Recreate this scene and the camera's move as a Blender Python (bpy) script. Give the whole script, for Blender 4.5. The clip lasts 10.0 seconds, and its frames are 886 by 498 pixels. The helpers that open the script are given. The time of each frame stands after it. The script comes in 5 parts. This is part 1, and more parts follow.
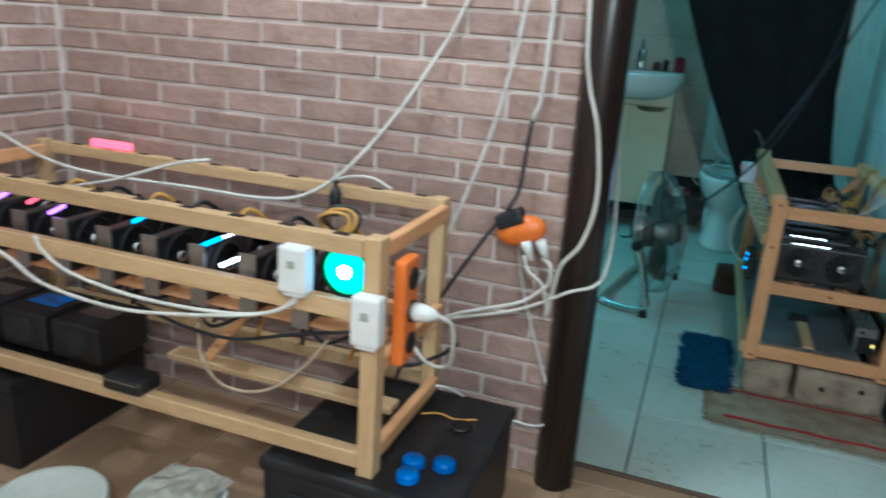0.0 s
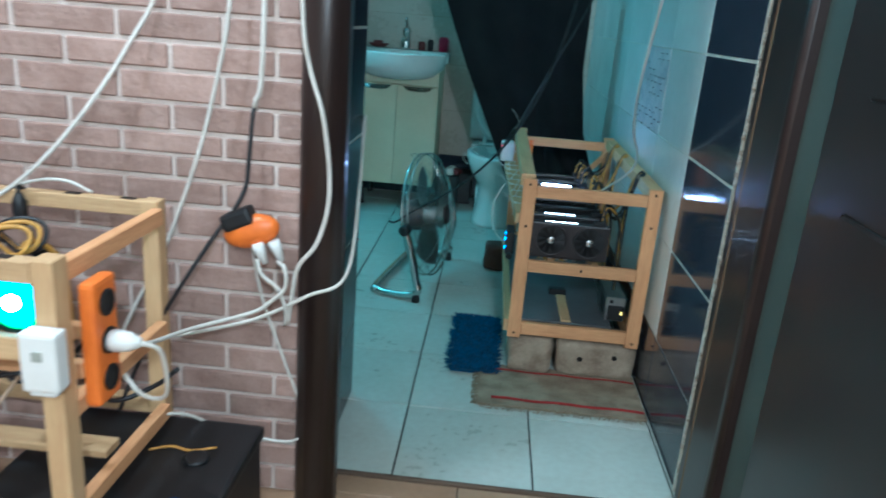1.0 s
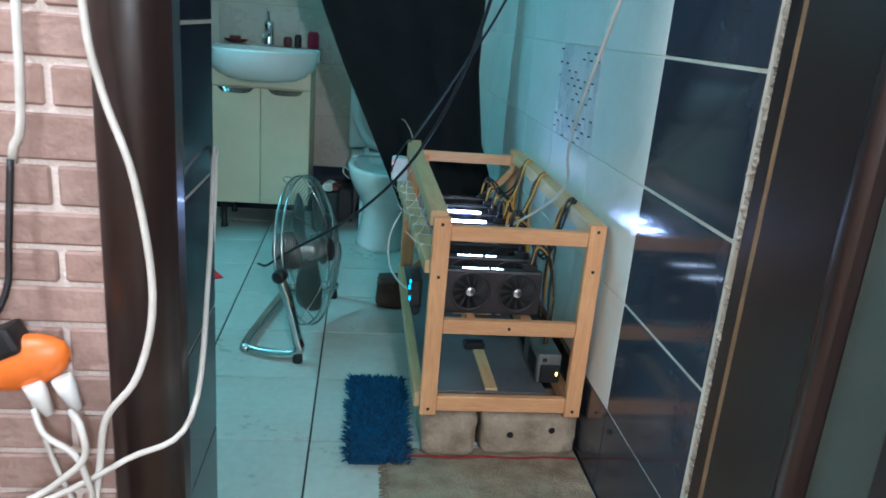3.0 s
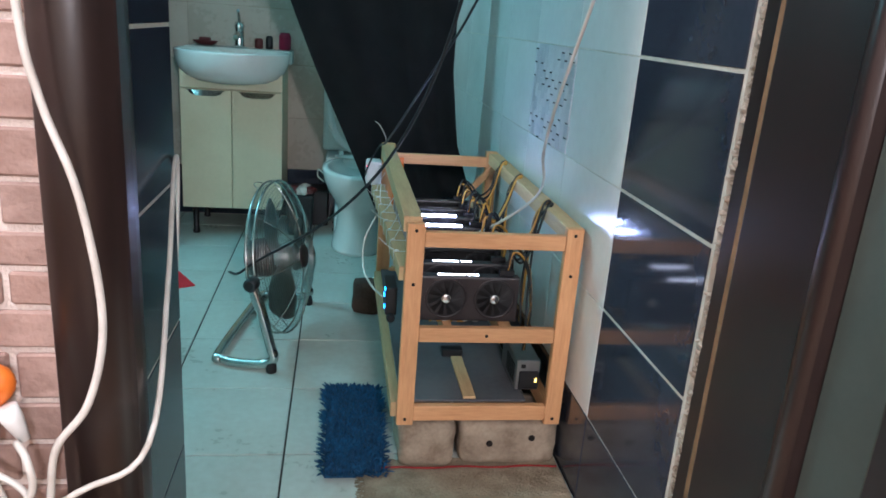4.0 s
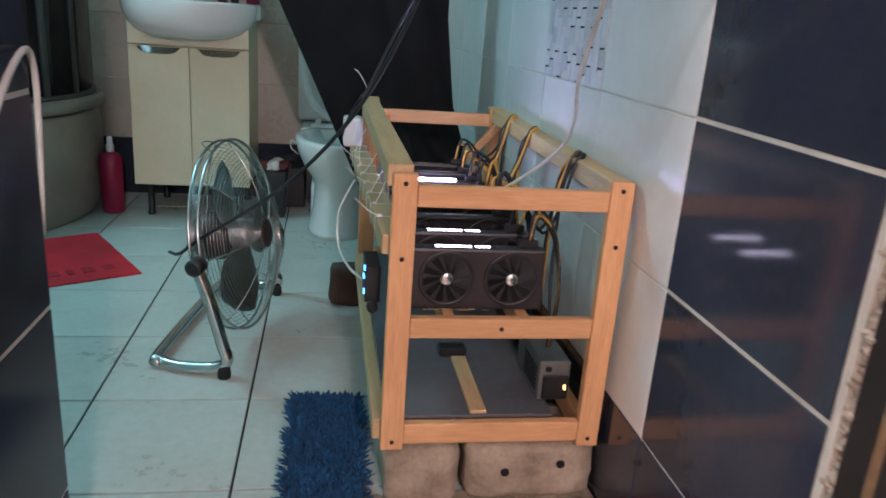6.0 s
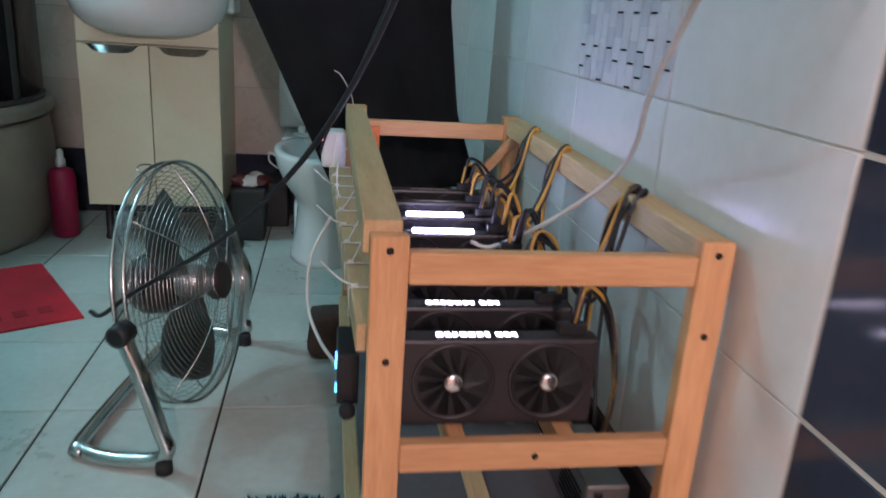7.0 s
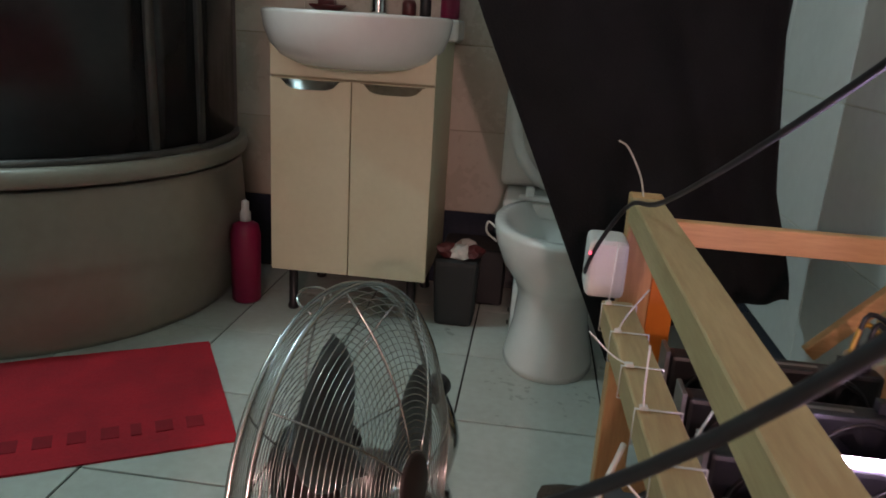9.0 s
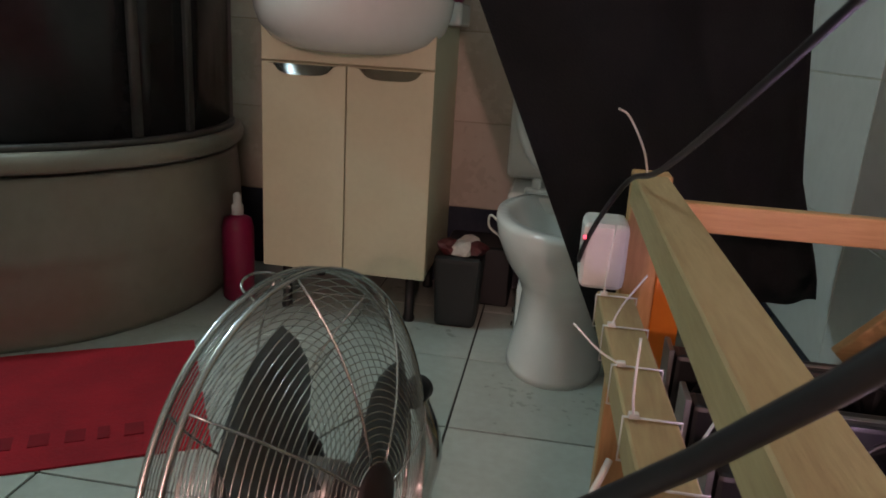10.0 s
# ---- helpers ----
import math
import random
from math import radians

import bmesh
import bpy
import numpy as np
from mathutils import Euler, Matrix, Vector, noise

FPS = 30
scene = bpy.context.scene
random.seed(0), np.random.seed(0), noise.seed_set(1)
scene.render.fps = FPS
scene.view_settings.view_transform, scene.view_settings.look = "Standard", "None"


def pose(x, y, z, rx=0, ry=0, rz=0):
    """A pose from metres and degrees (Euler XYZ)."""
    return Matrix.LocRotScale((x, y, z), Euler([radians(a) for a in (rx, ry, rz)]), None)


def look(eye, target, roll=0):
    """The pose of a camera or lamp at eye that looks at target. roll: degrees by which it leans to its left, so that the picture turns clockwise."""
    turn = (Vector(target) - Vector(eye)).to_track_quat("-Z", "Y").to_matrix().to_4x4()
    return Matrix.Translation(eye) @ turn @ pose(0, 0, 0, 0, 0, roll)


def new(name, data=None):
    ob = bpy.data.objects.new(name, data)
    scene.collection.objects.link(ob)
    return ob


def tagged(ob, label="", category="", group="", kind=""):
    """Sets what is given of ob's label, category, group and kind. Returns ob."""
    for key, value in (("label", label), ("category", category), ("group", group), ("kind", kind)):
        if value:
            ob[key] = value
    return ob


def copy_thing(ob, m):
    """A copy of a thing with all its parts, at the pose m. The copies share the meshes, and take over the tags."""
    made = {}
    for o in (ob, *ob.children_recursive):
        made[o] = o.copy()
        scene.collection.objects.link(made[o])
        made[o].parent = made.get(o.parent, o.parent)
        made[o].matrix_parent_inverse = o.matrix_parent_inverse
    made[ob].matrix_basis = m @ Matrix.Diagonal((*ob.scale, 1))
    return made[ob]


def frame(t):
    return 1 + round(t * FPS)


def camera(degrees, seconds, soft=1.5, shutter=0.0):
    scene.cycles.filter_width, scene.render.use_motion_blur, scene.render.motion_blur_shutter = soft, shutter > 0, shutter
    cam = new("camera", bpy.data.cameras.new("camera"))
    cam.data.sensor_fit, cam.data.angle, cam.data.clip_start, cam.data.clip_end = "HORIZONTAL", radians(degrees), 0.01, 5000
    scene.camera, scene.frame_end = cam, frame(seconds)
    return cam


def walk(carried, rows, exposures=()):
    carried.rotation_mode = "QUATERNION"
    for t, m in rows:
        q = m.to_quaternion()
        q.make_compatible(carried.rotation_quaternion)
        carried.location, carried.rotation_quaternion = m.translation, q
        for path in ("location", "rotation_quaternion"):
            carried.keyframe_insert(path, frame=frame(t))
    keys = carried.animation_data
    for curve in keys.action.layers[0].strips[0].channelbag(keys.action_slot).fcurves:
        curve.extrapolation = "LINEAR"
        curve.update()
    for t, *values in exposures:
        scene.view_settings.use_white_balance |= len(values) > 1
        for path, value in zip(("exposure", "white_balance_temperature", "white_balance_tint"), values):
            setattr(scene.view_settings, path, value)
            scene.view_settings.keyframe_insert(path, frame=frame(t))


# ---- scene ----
cam = camera(62.3, 10.0, soft=1.7, shutter=0.5)
PATH = [
    (0, (0.014, 0.066, 1.091), (-0.617, 1.87, 0.501), 3.9),
    (0.5, (0.068, 0.112, 1.09), (-0.283, 1.986, 0.489), 4.4),
    (1, (0.114, 0.239, 1.095), (0.013, 2.144, 0.494), 4.6),
    (1.5, (0.119, 0.382, 1.094), (0.103, 2.288, 0.49), 4.8),
    (2, (0.088, 0.548, 1.099), (0.096, 2.456, 0.497), 4.7),
    (2.5, (0.04, 0.698, 1.105), (0.181, 2.601, 0.504), 4.8),
    (3, (0.045, 0.784, 1.089), (0.282, 2.68, 0.497), 4.8),
    (4.5, (0.09, 0.876, 1.095), (0.387, 2.763, 0.504), 4.4),
    (5, (0.12, 0.978, 1.044), (0.428, 2.862, 0.446), 4.7),
    (5.2, (0.112, 1.022, 1.006), (0.438, 2.903, 0.407), 4.4),
    (6.5, (0.129, 1.459, 0.875), (0.442, 3.341, 0.278), 4.0),
    (7, (0.18, 1.692, 0.876), (0.492, 3.573, 0.271), 3.8),
    (7.5, (0.167, 1.909, 0.876), (0.473, 3.792, 0.275), 3.9),
    (8, (0.173, 2.135, 0.876), (0.313, 4.038, 0.277), 3.8),
    (8.3, (0.153, 2.268, 0.883), (0.049, 4.173, 0.281), 3.4),
    (8.5, (0.109, 2.3, 0.901), (-0.083, 4.194, 0.29), 3.4),
    (9, (0.069, 2.401, 0.88), (-0.143, 4.302, 0.296), 3.6),
    (9.5, (0.091, 2.487, 0.841), (-0.174, 4.384, 0.267), 3.6),
    (10, (0.119, 2.523, 0.818), (-0.156, 4.42, 0.248), 3.5),
]

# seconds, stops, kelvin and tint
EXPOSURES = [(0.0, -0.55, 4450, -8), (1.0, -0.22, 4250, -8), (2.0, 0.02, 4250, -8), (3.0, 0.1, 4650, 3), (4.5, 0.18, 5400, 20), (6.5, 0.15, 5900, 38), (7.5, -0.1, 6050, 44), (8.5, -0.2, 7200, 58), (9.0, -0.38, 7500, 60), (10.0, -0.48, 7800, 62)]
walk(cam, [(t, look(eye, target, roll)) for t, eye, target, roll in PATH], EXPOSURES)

# ---- world and lights ----
world = bpy.data.worlds.new("world")
world.use_nodes = True
world.node_tree.nodes["Background"].inputs[0].default_value = (0.02, 0.03, 0.035, 1)
world.node_tree.nodes["Background"].inputs[1].default_value = 0.3
scene.world = world


def bulb(name, place, energy, colour, size):
    data = bpy.data.lights.new(name, "POINT")
    data.energy, data.color, data.shadow_soft_size = energy, colour, size
    ob = new(name, data)
    ob.location = place
    return ob


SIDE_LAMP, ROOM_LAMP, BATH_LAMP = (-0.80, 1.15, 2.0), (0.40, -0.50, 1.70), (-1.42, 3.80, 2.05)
bulb("side_bulb", SIDE_LAMP, 56, (1.0, 0.88, 0.76), 0.04)
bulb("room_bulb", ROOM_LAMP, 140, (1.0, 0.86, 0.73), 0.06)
bulb("bath_bulb", BATH_LAMP, 52, (0.34, 0.84, 0.83), 0.05)

# ---- materials ----


def nodes_of(name):
    m = bpy.data.materials.new(name)
    m.use_nodes = True
    return m, m.node_tree.nodes, m.node_tree.links, m.node_tree.nodes["Principled BSDF"]


def surface(name, col, col2=None, scale=8.0, rough=0.5, rough2=None, metal=0.0, bump=0.0, bump_scale=None, stretch=(1, 1, 1),
            fine=60.0, fine_mix=0.25, vary=0.0, coat=0.0, detail=6.0, island=False):
    """A node material with two scales of variation: broad patches and fine grain, with bump and per-piece shifts."""
    m, n, l, b = nodes_of(name)
    col2 = col2 or tuple(c * 0.75 for c in col)
    tc = n.new("ShaderNodeTexCoord")
    mp = n.new("ShaderNodeMapping")
    mp.inputs["Scale"].default_value = stretch
    l.new(tc.outputs["Object"], mp.inputs[0])
    info = n.new("ShaderNodeObjectInfo")
    shift = n.new("ShaderNodeVectorMath")
    shift.operation = "MULTIPLY_ADD"
    l.new(info.outputs["Random"], shift.inputs[0])
    shift.inputs[1].default_value = (37.0, 19.0, 53.0)
    l.new(mp.outputs[0], shift.inputs[2])
    big = n.new("ShaderNodeTexNoise")
    big.inputs["Scale"].default_value, big.inputs["Detail"].default_value = scale, detail
    l.new(shift.outputs[0], big.inputs["Vector"])
    small = n.new("ShaderNodeTexNoise")
    small.inputs["Scale"].default_value, small.inputs["Detail"].default_value = fine, 4.0
    l.new(shift.outputs[0], small.inputs["Vector"])
    mixf = n.new("ShaderNodeMix")
    mixf.inputs[0].default_value = fine_mix
    l.new(big.outputs["Fac"], mixf.inputs[2])
    l.new(small.outputs["Fac"], mixf.inputs[3])
    ramp = n.new("ShaderNodeValToRGB")
    ramp.color_ramp.elements[0].position, ramp.color_ramp.elements[1].position = 0.34, 0.64
    ramp.color_ramp.elements[0].color, ramp.color_ramp.elements[1].color = (*col2, 1), (*col, 1)
    l.new(mixf.outputs[0], ramp.inputs[0])
    out = ramp.outputs[0]
    if vary:
        hsv = n.new("ShaderNodeHueSaturation")
        mr = n.new("ShaderNodeMapRange")
        mr.inputs["To Min"].default_value, mr.inputs["To Max"].default_value = 1 - vary, 1 + vary
        if island:
            geo = n.new("ShaderNodeNewGeometry")
            l.new(geo.outputs["Random Per Island"], mr.inputs[0])
        else:
            l.new(info.outputs["Random"], mr.inputs[0])
        l.new(mr.outputs[0], hsv.inputs["Value"])
        l.new(out, hsv.inputs["Color"])
        out = hsv.outputs[0]
    l.new(out, b.inputs["Base Color"])
    rr = n.new("ShaderNodeMapRange")
    rr.inputs["To Min"].default_value, rr.inputs["To Max"].default_value = rough, rough2 if rough2 is not None else min(1.0, rough * 1.35)
    l.new(mixf.outputs[0], rr.inputs[0])
    l.new(rr.outputs[0], b.inputs["Roughness"])
    b.inputs["Metallic"].default_value = metal
    b.inputs["Coat Weight"].default_value = coat
    if bump:
        bn = n.new("ShaderNodeTexNoise")
        bn.inputs["Scale"].default_value, bn.inputs["Detail"].default_value = bump_scale or fine, 6.0
        l.new(shift.outputs[0], bn.inputs["Vector"])
        bp = n.new("ShaderNodeBump")
        bp.inputs["Strength"].default_value, bp.inputs["Distance"].default_value = bump, 0.01
        l.new(bn.outputs["Fac"], bp.inputs["Height"])
        l.new(bp.outputs[0], b.inputs["Normal"])
    return m


def glow(name, col, strength):
    m, n, l, b = nodes_of(name)
    b.inputs["Base Color"].default_value = (*col, 1)
    b.inputs["Emission Color"].default_value = (*col, 1)
    b.inputs["Emission Strength"].default_value = strength
    return m


BRICK = surface("brick_face", (0.36, 0.245, 0.20), (0.255, 0.16, 0.125), 14, 0.55, 0.8, bump=0.55, bump_scale=45, fine=120, vary=0.14)
MORTAR = surface("mortar", (0.66, 0.57, 0.51), (0.53, 0.44, 0.38), 10, 0.85, bump=0.4, fine=200)
PLASTER = surface("plaster", (0.72, 0.69, 0.63), (0.62, 0.58, 0.52), 3, 0.85, bump=0.2, fine=90)
CEILING = surface("ceiling_paint", (0.8, 0.8, 0.77), (0.72, 0.72, 0.69), 2, 0.9, bump=0.1, fine=120)
ROUGH_PLASTER = surface("broken_plaster", (0.5, 0.43, 0.34), (0.24, 0.19, 0.14), 40, 0.95, bump=1.0, bump_scale=60, fine=160)
BROWN_TILE = surface("brown_floor_tile", (0.36, 0.235, 0.14), (0.25, 0.155, 0.09), 4, 0.35, 0.55, fine=60, vary=0.08, bump=0.05, bump_scale=30)
BROWN_FLOOR = surface("brown_floor_joint", (0.12, 0.08, 0.05), (0.07, 0.045, 0.03), 8, 0.85, fine=100)
FLOOR_TILE = surface("floor_tile_glaze", (0.53, 0.575, 0.52), (0.43, 0.45, 0.395), 3.5, 0.2, 0.4, fine=45, fine_mix=0.35, vary=0.05, bump=0.06, bump_scale=30)
FLOOR_GROUT = surface("floor_grout", (0.055, 0.05, 0.042), (0.025, 0.022, 0.018), 8, 0.9, fine=100)
WHITE_TILE = surface("white_wall_tile", (0.70, 0.70, 0.66), (0.61, 0.61, 0.57), 3, 0.13, 0.3, fine=40, vary=0.03, bump=0.03, bump_scale=14)
BEIGE_TILE = surface("beige_wall_tile", (0.55, 0.50, 0.42), (0.46, 0.41, 0.33), 4, 0.2, 0.35, fine=40, vary=0.05, bump=0.03, bump_scale=14)
BLACK_TILE = surface("black_wall_tile", (0.034, 0.042, 0.06), (0.022, 0.027, 0.04), 3, 0.07, 0.14, fine=50, vary=0.12)
DULL_TILE = surface("dull_navy_tile", (0.026, 0.031, 0.05), (0.018, 0.021, 0.035), 3, 0.12, 0.22, fine=50, vary=0.1)
DULL_TILE.node_tree.nodes["Principled BSDF"].inputs["Specular IOR Level"].default_value = 0.2
WALL_GROUT = surface("wall_grout", (0.5, 0.45, 0.36), (0.33, 0.28, 0.21), 12, 0.9, fine=120)
PALE_GROUT = surface("white_grout", (0.6, 0.57, 0.48), (0.45, 0.41, 0.33), 12, 0.9, fine=120)
MOSAIC_A = surface("mosaic_pale", (0.62, 0.61, 0.6), (0.52, 0.5, 0.5), 20, 0.25, fine=90)
MOSAIC_B = surface("mosaic_grey", (0.50, 0.50, 0.51), (0.42, 0.42, 0.43), 20, 0.25, fine=90)
MOSAIC_C = surface("mosaic_dash", (0.02, 0.022, 0.03), None, 20, 0.2)
LAMINATE = surface("dark_brown_laminate", (0.022, 0.0135, 0.0115), (0.017, 0.0105, 0.009), 3, 0.28, 0.36, stretch=(3, 3, 1), fine=60, coat=0.08)
GREEN_PAINT = surface("grey_green_paint", (0.055, 0.070, 0.058), (0.040, 0.052, 0.043), 5, 0.55, 0.75, fine=70, bump=0.05)
RAW_EDGE = surface("raw_board_edge", (0.26, 0.15, 0.07), (0.16, 0.09, 0.04), 20, 0.8, fine=140)


def wood_set(name, col, col2):
    return {a: surface(f"{name}_{a}", col, col2, 5, 0.5, 0.7, stretch=s, fine=26, fine_mix=0.45, bump=0.12, bump_scale=24, vary=0.09)
            for a, s in (("x", (1, 9, 9)), ("y", (9, 1, 9)), ("z", (9, 9, 1)))}


PINE = wood_set("pine", (0.68, 0.375, 0.17), (0.54, 0.27, 0.11))
PALE_PINE = wood_set("pale_pine", (0.57, 0.395, 0.20), (0.45, 0.285, 0.135))
SCREW = surface("screw_head", (0.03, 0.025, 0.022), None, 30, 0.5, metal=0.6)
STONE = surface("concrete_block", (0.44, 0.36, 0.26), (0.23, 0.175, 0.12), 14, 0.9, bump=0.7, bump_scale=38, fine=110)
BROWN_BRICK = surface("old_brown_block", (0.09, 0.05, 0.035), (0.05, 0.028, 0.02), 14, 0.85, bump=0.5, fine=110)
CHROME = surface("chrome_wire", (0.66, 0.66, 0.64), (0.5, 0.5, 0.48), 12, 0.13, 0.28, metal=1.0)
BLADE = surface("aluminium_blade", (0.36, 0.36, 0.35), (0.27, 0.27, 0.265), 9, 0.34, 0.5, metal=1.0)
BLACK_PLASTIC = surface("black_plastic", (0.011, 0.011, 0.012), (0.007, 0.007, 0.008), 10, 0.4, 0.55, fine=120)
DARK_MOTOR = surface("motor_case", (0.035, 0.022, 0.02), (0.022, 0.015, 0.014), 10, 0.4, 0.6)
CARD_SHROUD = surface("card_shroud", (0.012, 0.011, 0.0115), (0.007, 0.0065, 0.007), 16, 0.3, 0.5, fine=90, bump=0.04)
CARD_GREY = surface("card_shroud_grey", (0.026, 0.021, 0.022), (0.015, 0.012, 0.013), 16, 0.35, 0.5, fine=90)
PCB = surface("green_board", (0.01, 0.09, 0.055), (0.006, 0.05, 0.035), 60, 0.4, fine=200)
STEEL = surface("dull_steel", (0.42, 0.42, 0.41), (0.3, 0.3, 0.29), 10, 0.35, 0.5, metal=1.0)
HUB = surface("polished_hub", (0.7, 0.7, 0.7), (0.55, 0.55, 0.55), 20, 0.2, metal=1.0)
WHITE_PLASTIC = surface("white_plastic", (0.76, 0.75, 0.72), (0.68, 0.67, 0.63), 8, 0.3, 0.45, fine=80)
CABLE_WHITE = surface("white_cable", (0.66, 0.63, 0.57), (0.5, 0.47, 0.41), 12, 0.45, 0.6)
CABLE_BLACK = surface("black_cable", (0.012, 0.012, 0.014), None, 12, 0.35, 0.5)
CABLE_YELLOW = surface("yellow_wire", (0.55, 0.3, 0.04), (0.4, 0.2, 0.03), 12, 0.45)
ORANGE = surface("orange_plastic", (0.78, 0.2, 0.015), (0.62, 0.14, 0.01), 9, 0.35, 0.5)
PORCELAIN = surface("porcelain", (0.76, 0.76, 0.72), (0.69, 0.69, 0.65), 4, 0.09, 0.18, fine=30)
CREAM = surface("cream_cabinet_paint", (0.66, 0.60, 0.42), (0.59, 0.53, 0.36), 4, 0.3, 0.5, fine=60, bump=0.02)
ACRYLIC = surface("cream_acrylic", (0.36, 0.31, 0.25), (0.29, 0.25, 0.2), 3, 0.22, 0.4, fine=30)
SMOKED = surface("smoked_screen", (0.035, 0.03, 0.032), (0.02, 0.018, 0.02), 3, 0.16, 0.32, fine=30)
FRAME_GREY = surface("screen_frame", (0.16, 0.14, 0.13), (0.1, 0.09, 0.085), 8, 0.35, 0.5, metal=0.4)
CLOTH = surface("black_cloth", (0.022, 0.024, 0.026), (0.014, 0.015, 0.017), 9, 0.9, 1.0, fine=260, bump=0.25, bump_scale=240)
RED_MAT = surface("red_felt", (0.66, 0.016, 0.026), (0.44, 0.010, 0.018), 7, 0.85, 1.0, fine=150, bump=0.3, bump_scale=170)
MAT_PRINT = surface("dark_mat_print", (0.40, 0.009, 0.016), None, 20, 0.9)
BLUE_PILE = surface("blue_chenille", (0.008, 0.075, 0.17), (0.004, 0.035, 0.09), 40, 0.85, 1.0, fine=160, vary=0.3, island=True)
DOORMAT = surface("beige_doormat", (0.34, 0.28, 0.19), (0.2, 0.15, 0.095), 16, 0.95, 1.0, fine=170, bump=0.6, bump_scale=150)
RED_STRIPE = surface("red_stripe", (0.3, 0.02, 0.02), None, 40, 0.9)
PINK = surface("pink_plastic", (0.36, 0.012, 0.06), (0.3, 0.01, 0.05), 6, 0.3, 0.45)
BIN_GREY = surface("dark_bin_plastic", (0.016, 0.0165, 0.016), (0.009, 0.0095, 0.0095), 8, 0.45, 0.6)
PAPER = surface("paper", (0.7, 0.66, 0.6), (0.55, 0.5, 0.44), 20, 0.9, fine=80)
CARDBOARD = surface("cardboard", (0.55, 0.42, 0.3), (0.42, 0.31, 0.2), 14, 0.9, fine=80)
SHEET = surface("grey_base_sheet", (0.12, 0.12, 0.125), (0.07, 0.07, 0.075), 6, 0.5, 0.7, fine=60)
RUBBER = surface("rubber", (0.012, 0.012, 0.012), None, 20, 0.7)
MAROON = surface("maroon_plastic", (0.12, 0.02, 0.02), None, 10, 0.4)
CUP_BLUE = surface("blue_gloss", (0.012, 0.16, 0.6), (0.01, 0.1, 0.42), 10, 0.2, 0.3)
GREY_LID = surface("grey_white_lid", (0.42, 0.43, 0.38), (0.32, 0.33, 0.28), 9, 0.4, 0.6)
FILM = surface("crumpled_film", (0.32, 0.3, 0.25), (0.2, 0.18, 0.14), 20, 0.25, 0.5, bump=0.8, bump_scale=40)
BAR_WHITE = glow("white_light_bar", (0.64, 0.68, 1.0), 110)
TEXT_WHITE = glow("white_light_letters", (0.95, 0.93, 1.0), 14)
LED_BLUE = glow("blue_led", (0.05, 0.35, 1.0), 8)
LED_CYAN = glow("cyan_led", (0.02, 0.45, 0.9), 3.5)
LED_GREEN = glow("green_led", (0.03, 0.85, 0.22), 2.2)
LED_YELLOW = glow("yellow_led", (1.0, 0.62, 0.12), 5)
LED_PINK = glow("pink_led", (1.0, 0.10, 0.14), 3)
LED_VIOLET = glow("violet_led", (0.6, 0.2, 1.0), 4)

# ---- building helpers ----


def box(bm, x0, x1, y0, y1, z0, z1, bevel=0.0, seg=1):
    g = bmesh.ops.create_cube(bm, size=1, matrix=Matrix.LocRotScale(((x0 + x1) / 2, (y0 + y1) / 2, (z0 + z1) / 2), None, (abs(x1 - x0), abs(y1 - y0), abs(z1 - z0))))
    if bevel:
        es = list({e for v in g["verts"] for e in v.link_edges})
        bmesh.ops.bevel(bm, geom=es, offset=bevel, segments=seg, affect="EDGES", profile=0.6)
    return bm


def boxed(*a, **k):
    return box(bmesh.new(), *a, **k)


def smooth_path(pts, step=6):
    p = [Vector(q) for q in pts]
    if len(p) < 3:
        return p
    p = [p[0] * 2 - p[1]] + p + [p[-1] * 2 - p[-2]]
    out = []
    for i in range(1, len(p) - 2):
        a, b, c, d = p[i - 1:i + 3]
        for k in range(step):
            t = k / step
            out.append(0.5 * ((2 * b) + (c - a) * t + (2 * a - 5 * b + 4 * c - d) * t * t + (3 * b - a - 3 * c + d) * t ** 3))
    out.append(p[-2])
    return out


def tube(bm, pts, r, sides=8, step=6, taper=1.0, closed=False):
    path = smooth_path(pts, step) if step else [Vector(q) for q in pts]
    n = len(path)
    rings, side = [], None
    for i, q in enumerate(path):
        d = (path[(i + 1) % n] - path[i - 1]) if closed else (path[min(i + 1, n - 1)] - path[max(i - 1, 0)])
        d.normalize()
        if side is None:
            side = d.orthogonal().normalized()
        side = (side - d * side.dot(d)).normalized()
        up = d.cross(side)
        rr = r * (1 + (taper - 1) * i / max(1, n - 1))
        rings.append([bm.verts.new(q + rr * (math.cos(a) * side + math.sin(a) * up)) for a in (2 * math.pi * k / sides for k in range(sides))])
    for i in range(n if closed else n - 1):
        a, b = rings[i], rings[(i + 1) % n]
        for k in range(sides):
            f = bm.faces.new((a[k], a[(k + 1) % sides], b[(k + 1) % sides], b[k]))
            f.smooth = True
    if not closed:
        bm.faces.new(rings[0][::-1])
        bm.faces.new(rings[-1])
    return bm


def lathe(bm, profile, seg=28, at=(0, 0, 0), sx=1.0, sy=1.0, turn=None, cap=True):
    turn = turn or Matrix.Identity(3)
    rings = []
    for r, z in profile:
        rings.append([bm.verts.new(Vector(at) + turn @ Vector((r * sx * math.cos(2 * math.pi * k / seg), r * sy * math.sin(2 * math.pi * k / seg), z))) for k in range(seg)])
    for a, b in zip(rings, rings[1:]):
        for k in range(seg):
            f = bm.faces.new((a[k], a[(k + 1) % seg], b[(k + 1) % seg], b[k]))
            f.smooth = True
    if cap:
        bm.faces.new(rings[0][::-1])
        bm.faces.new(rings[-1])
    return bm


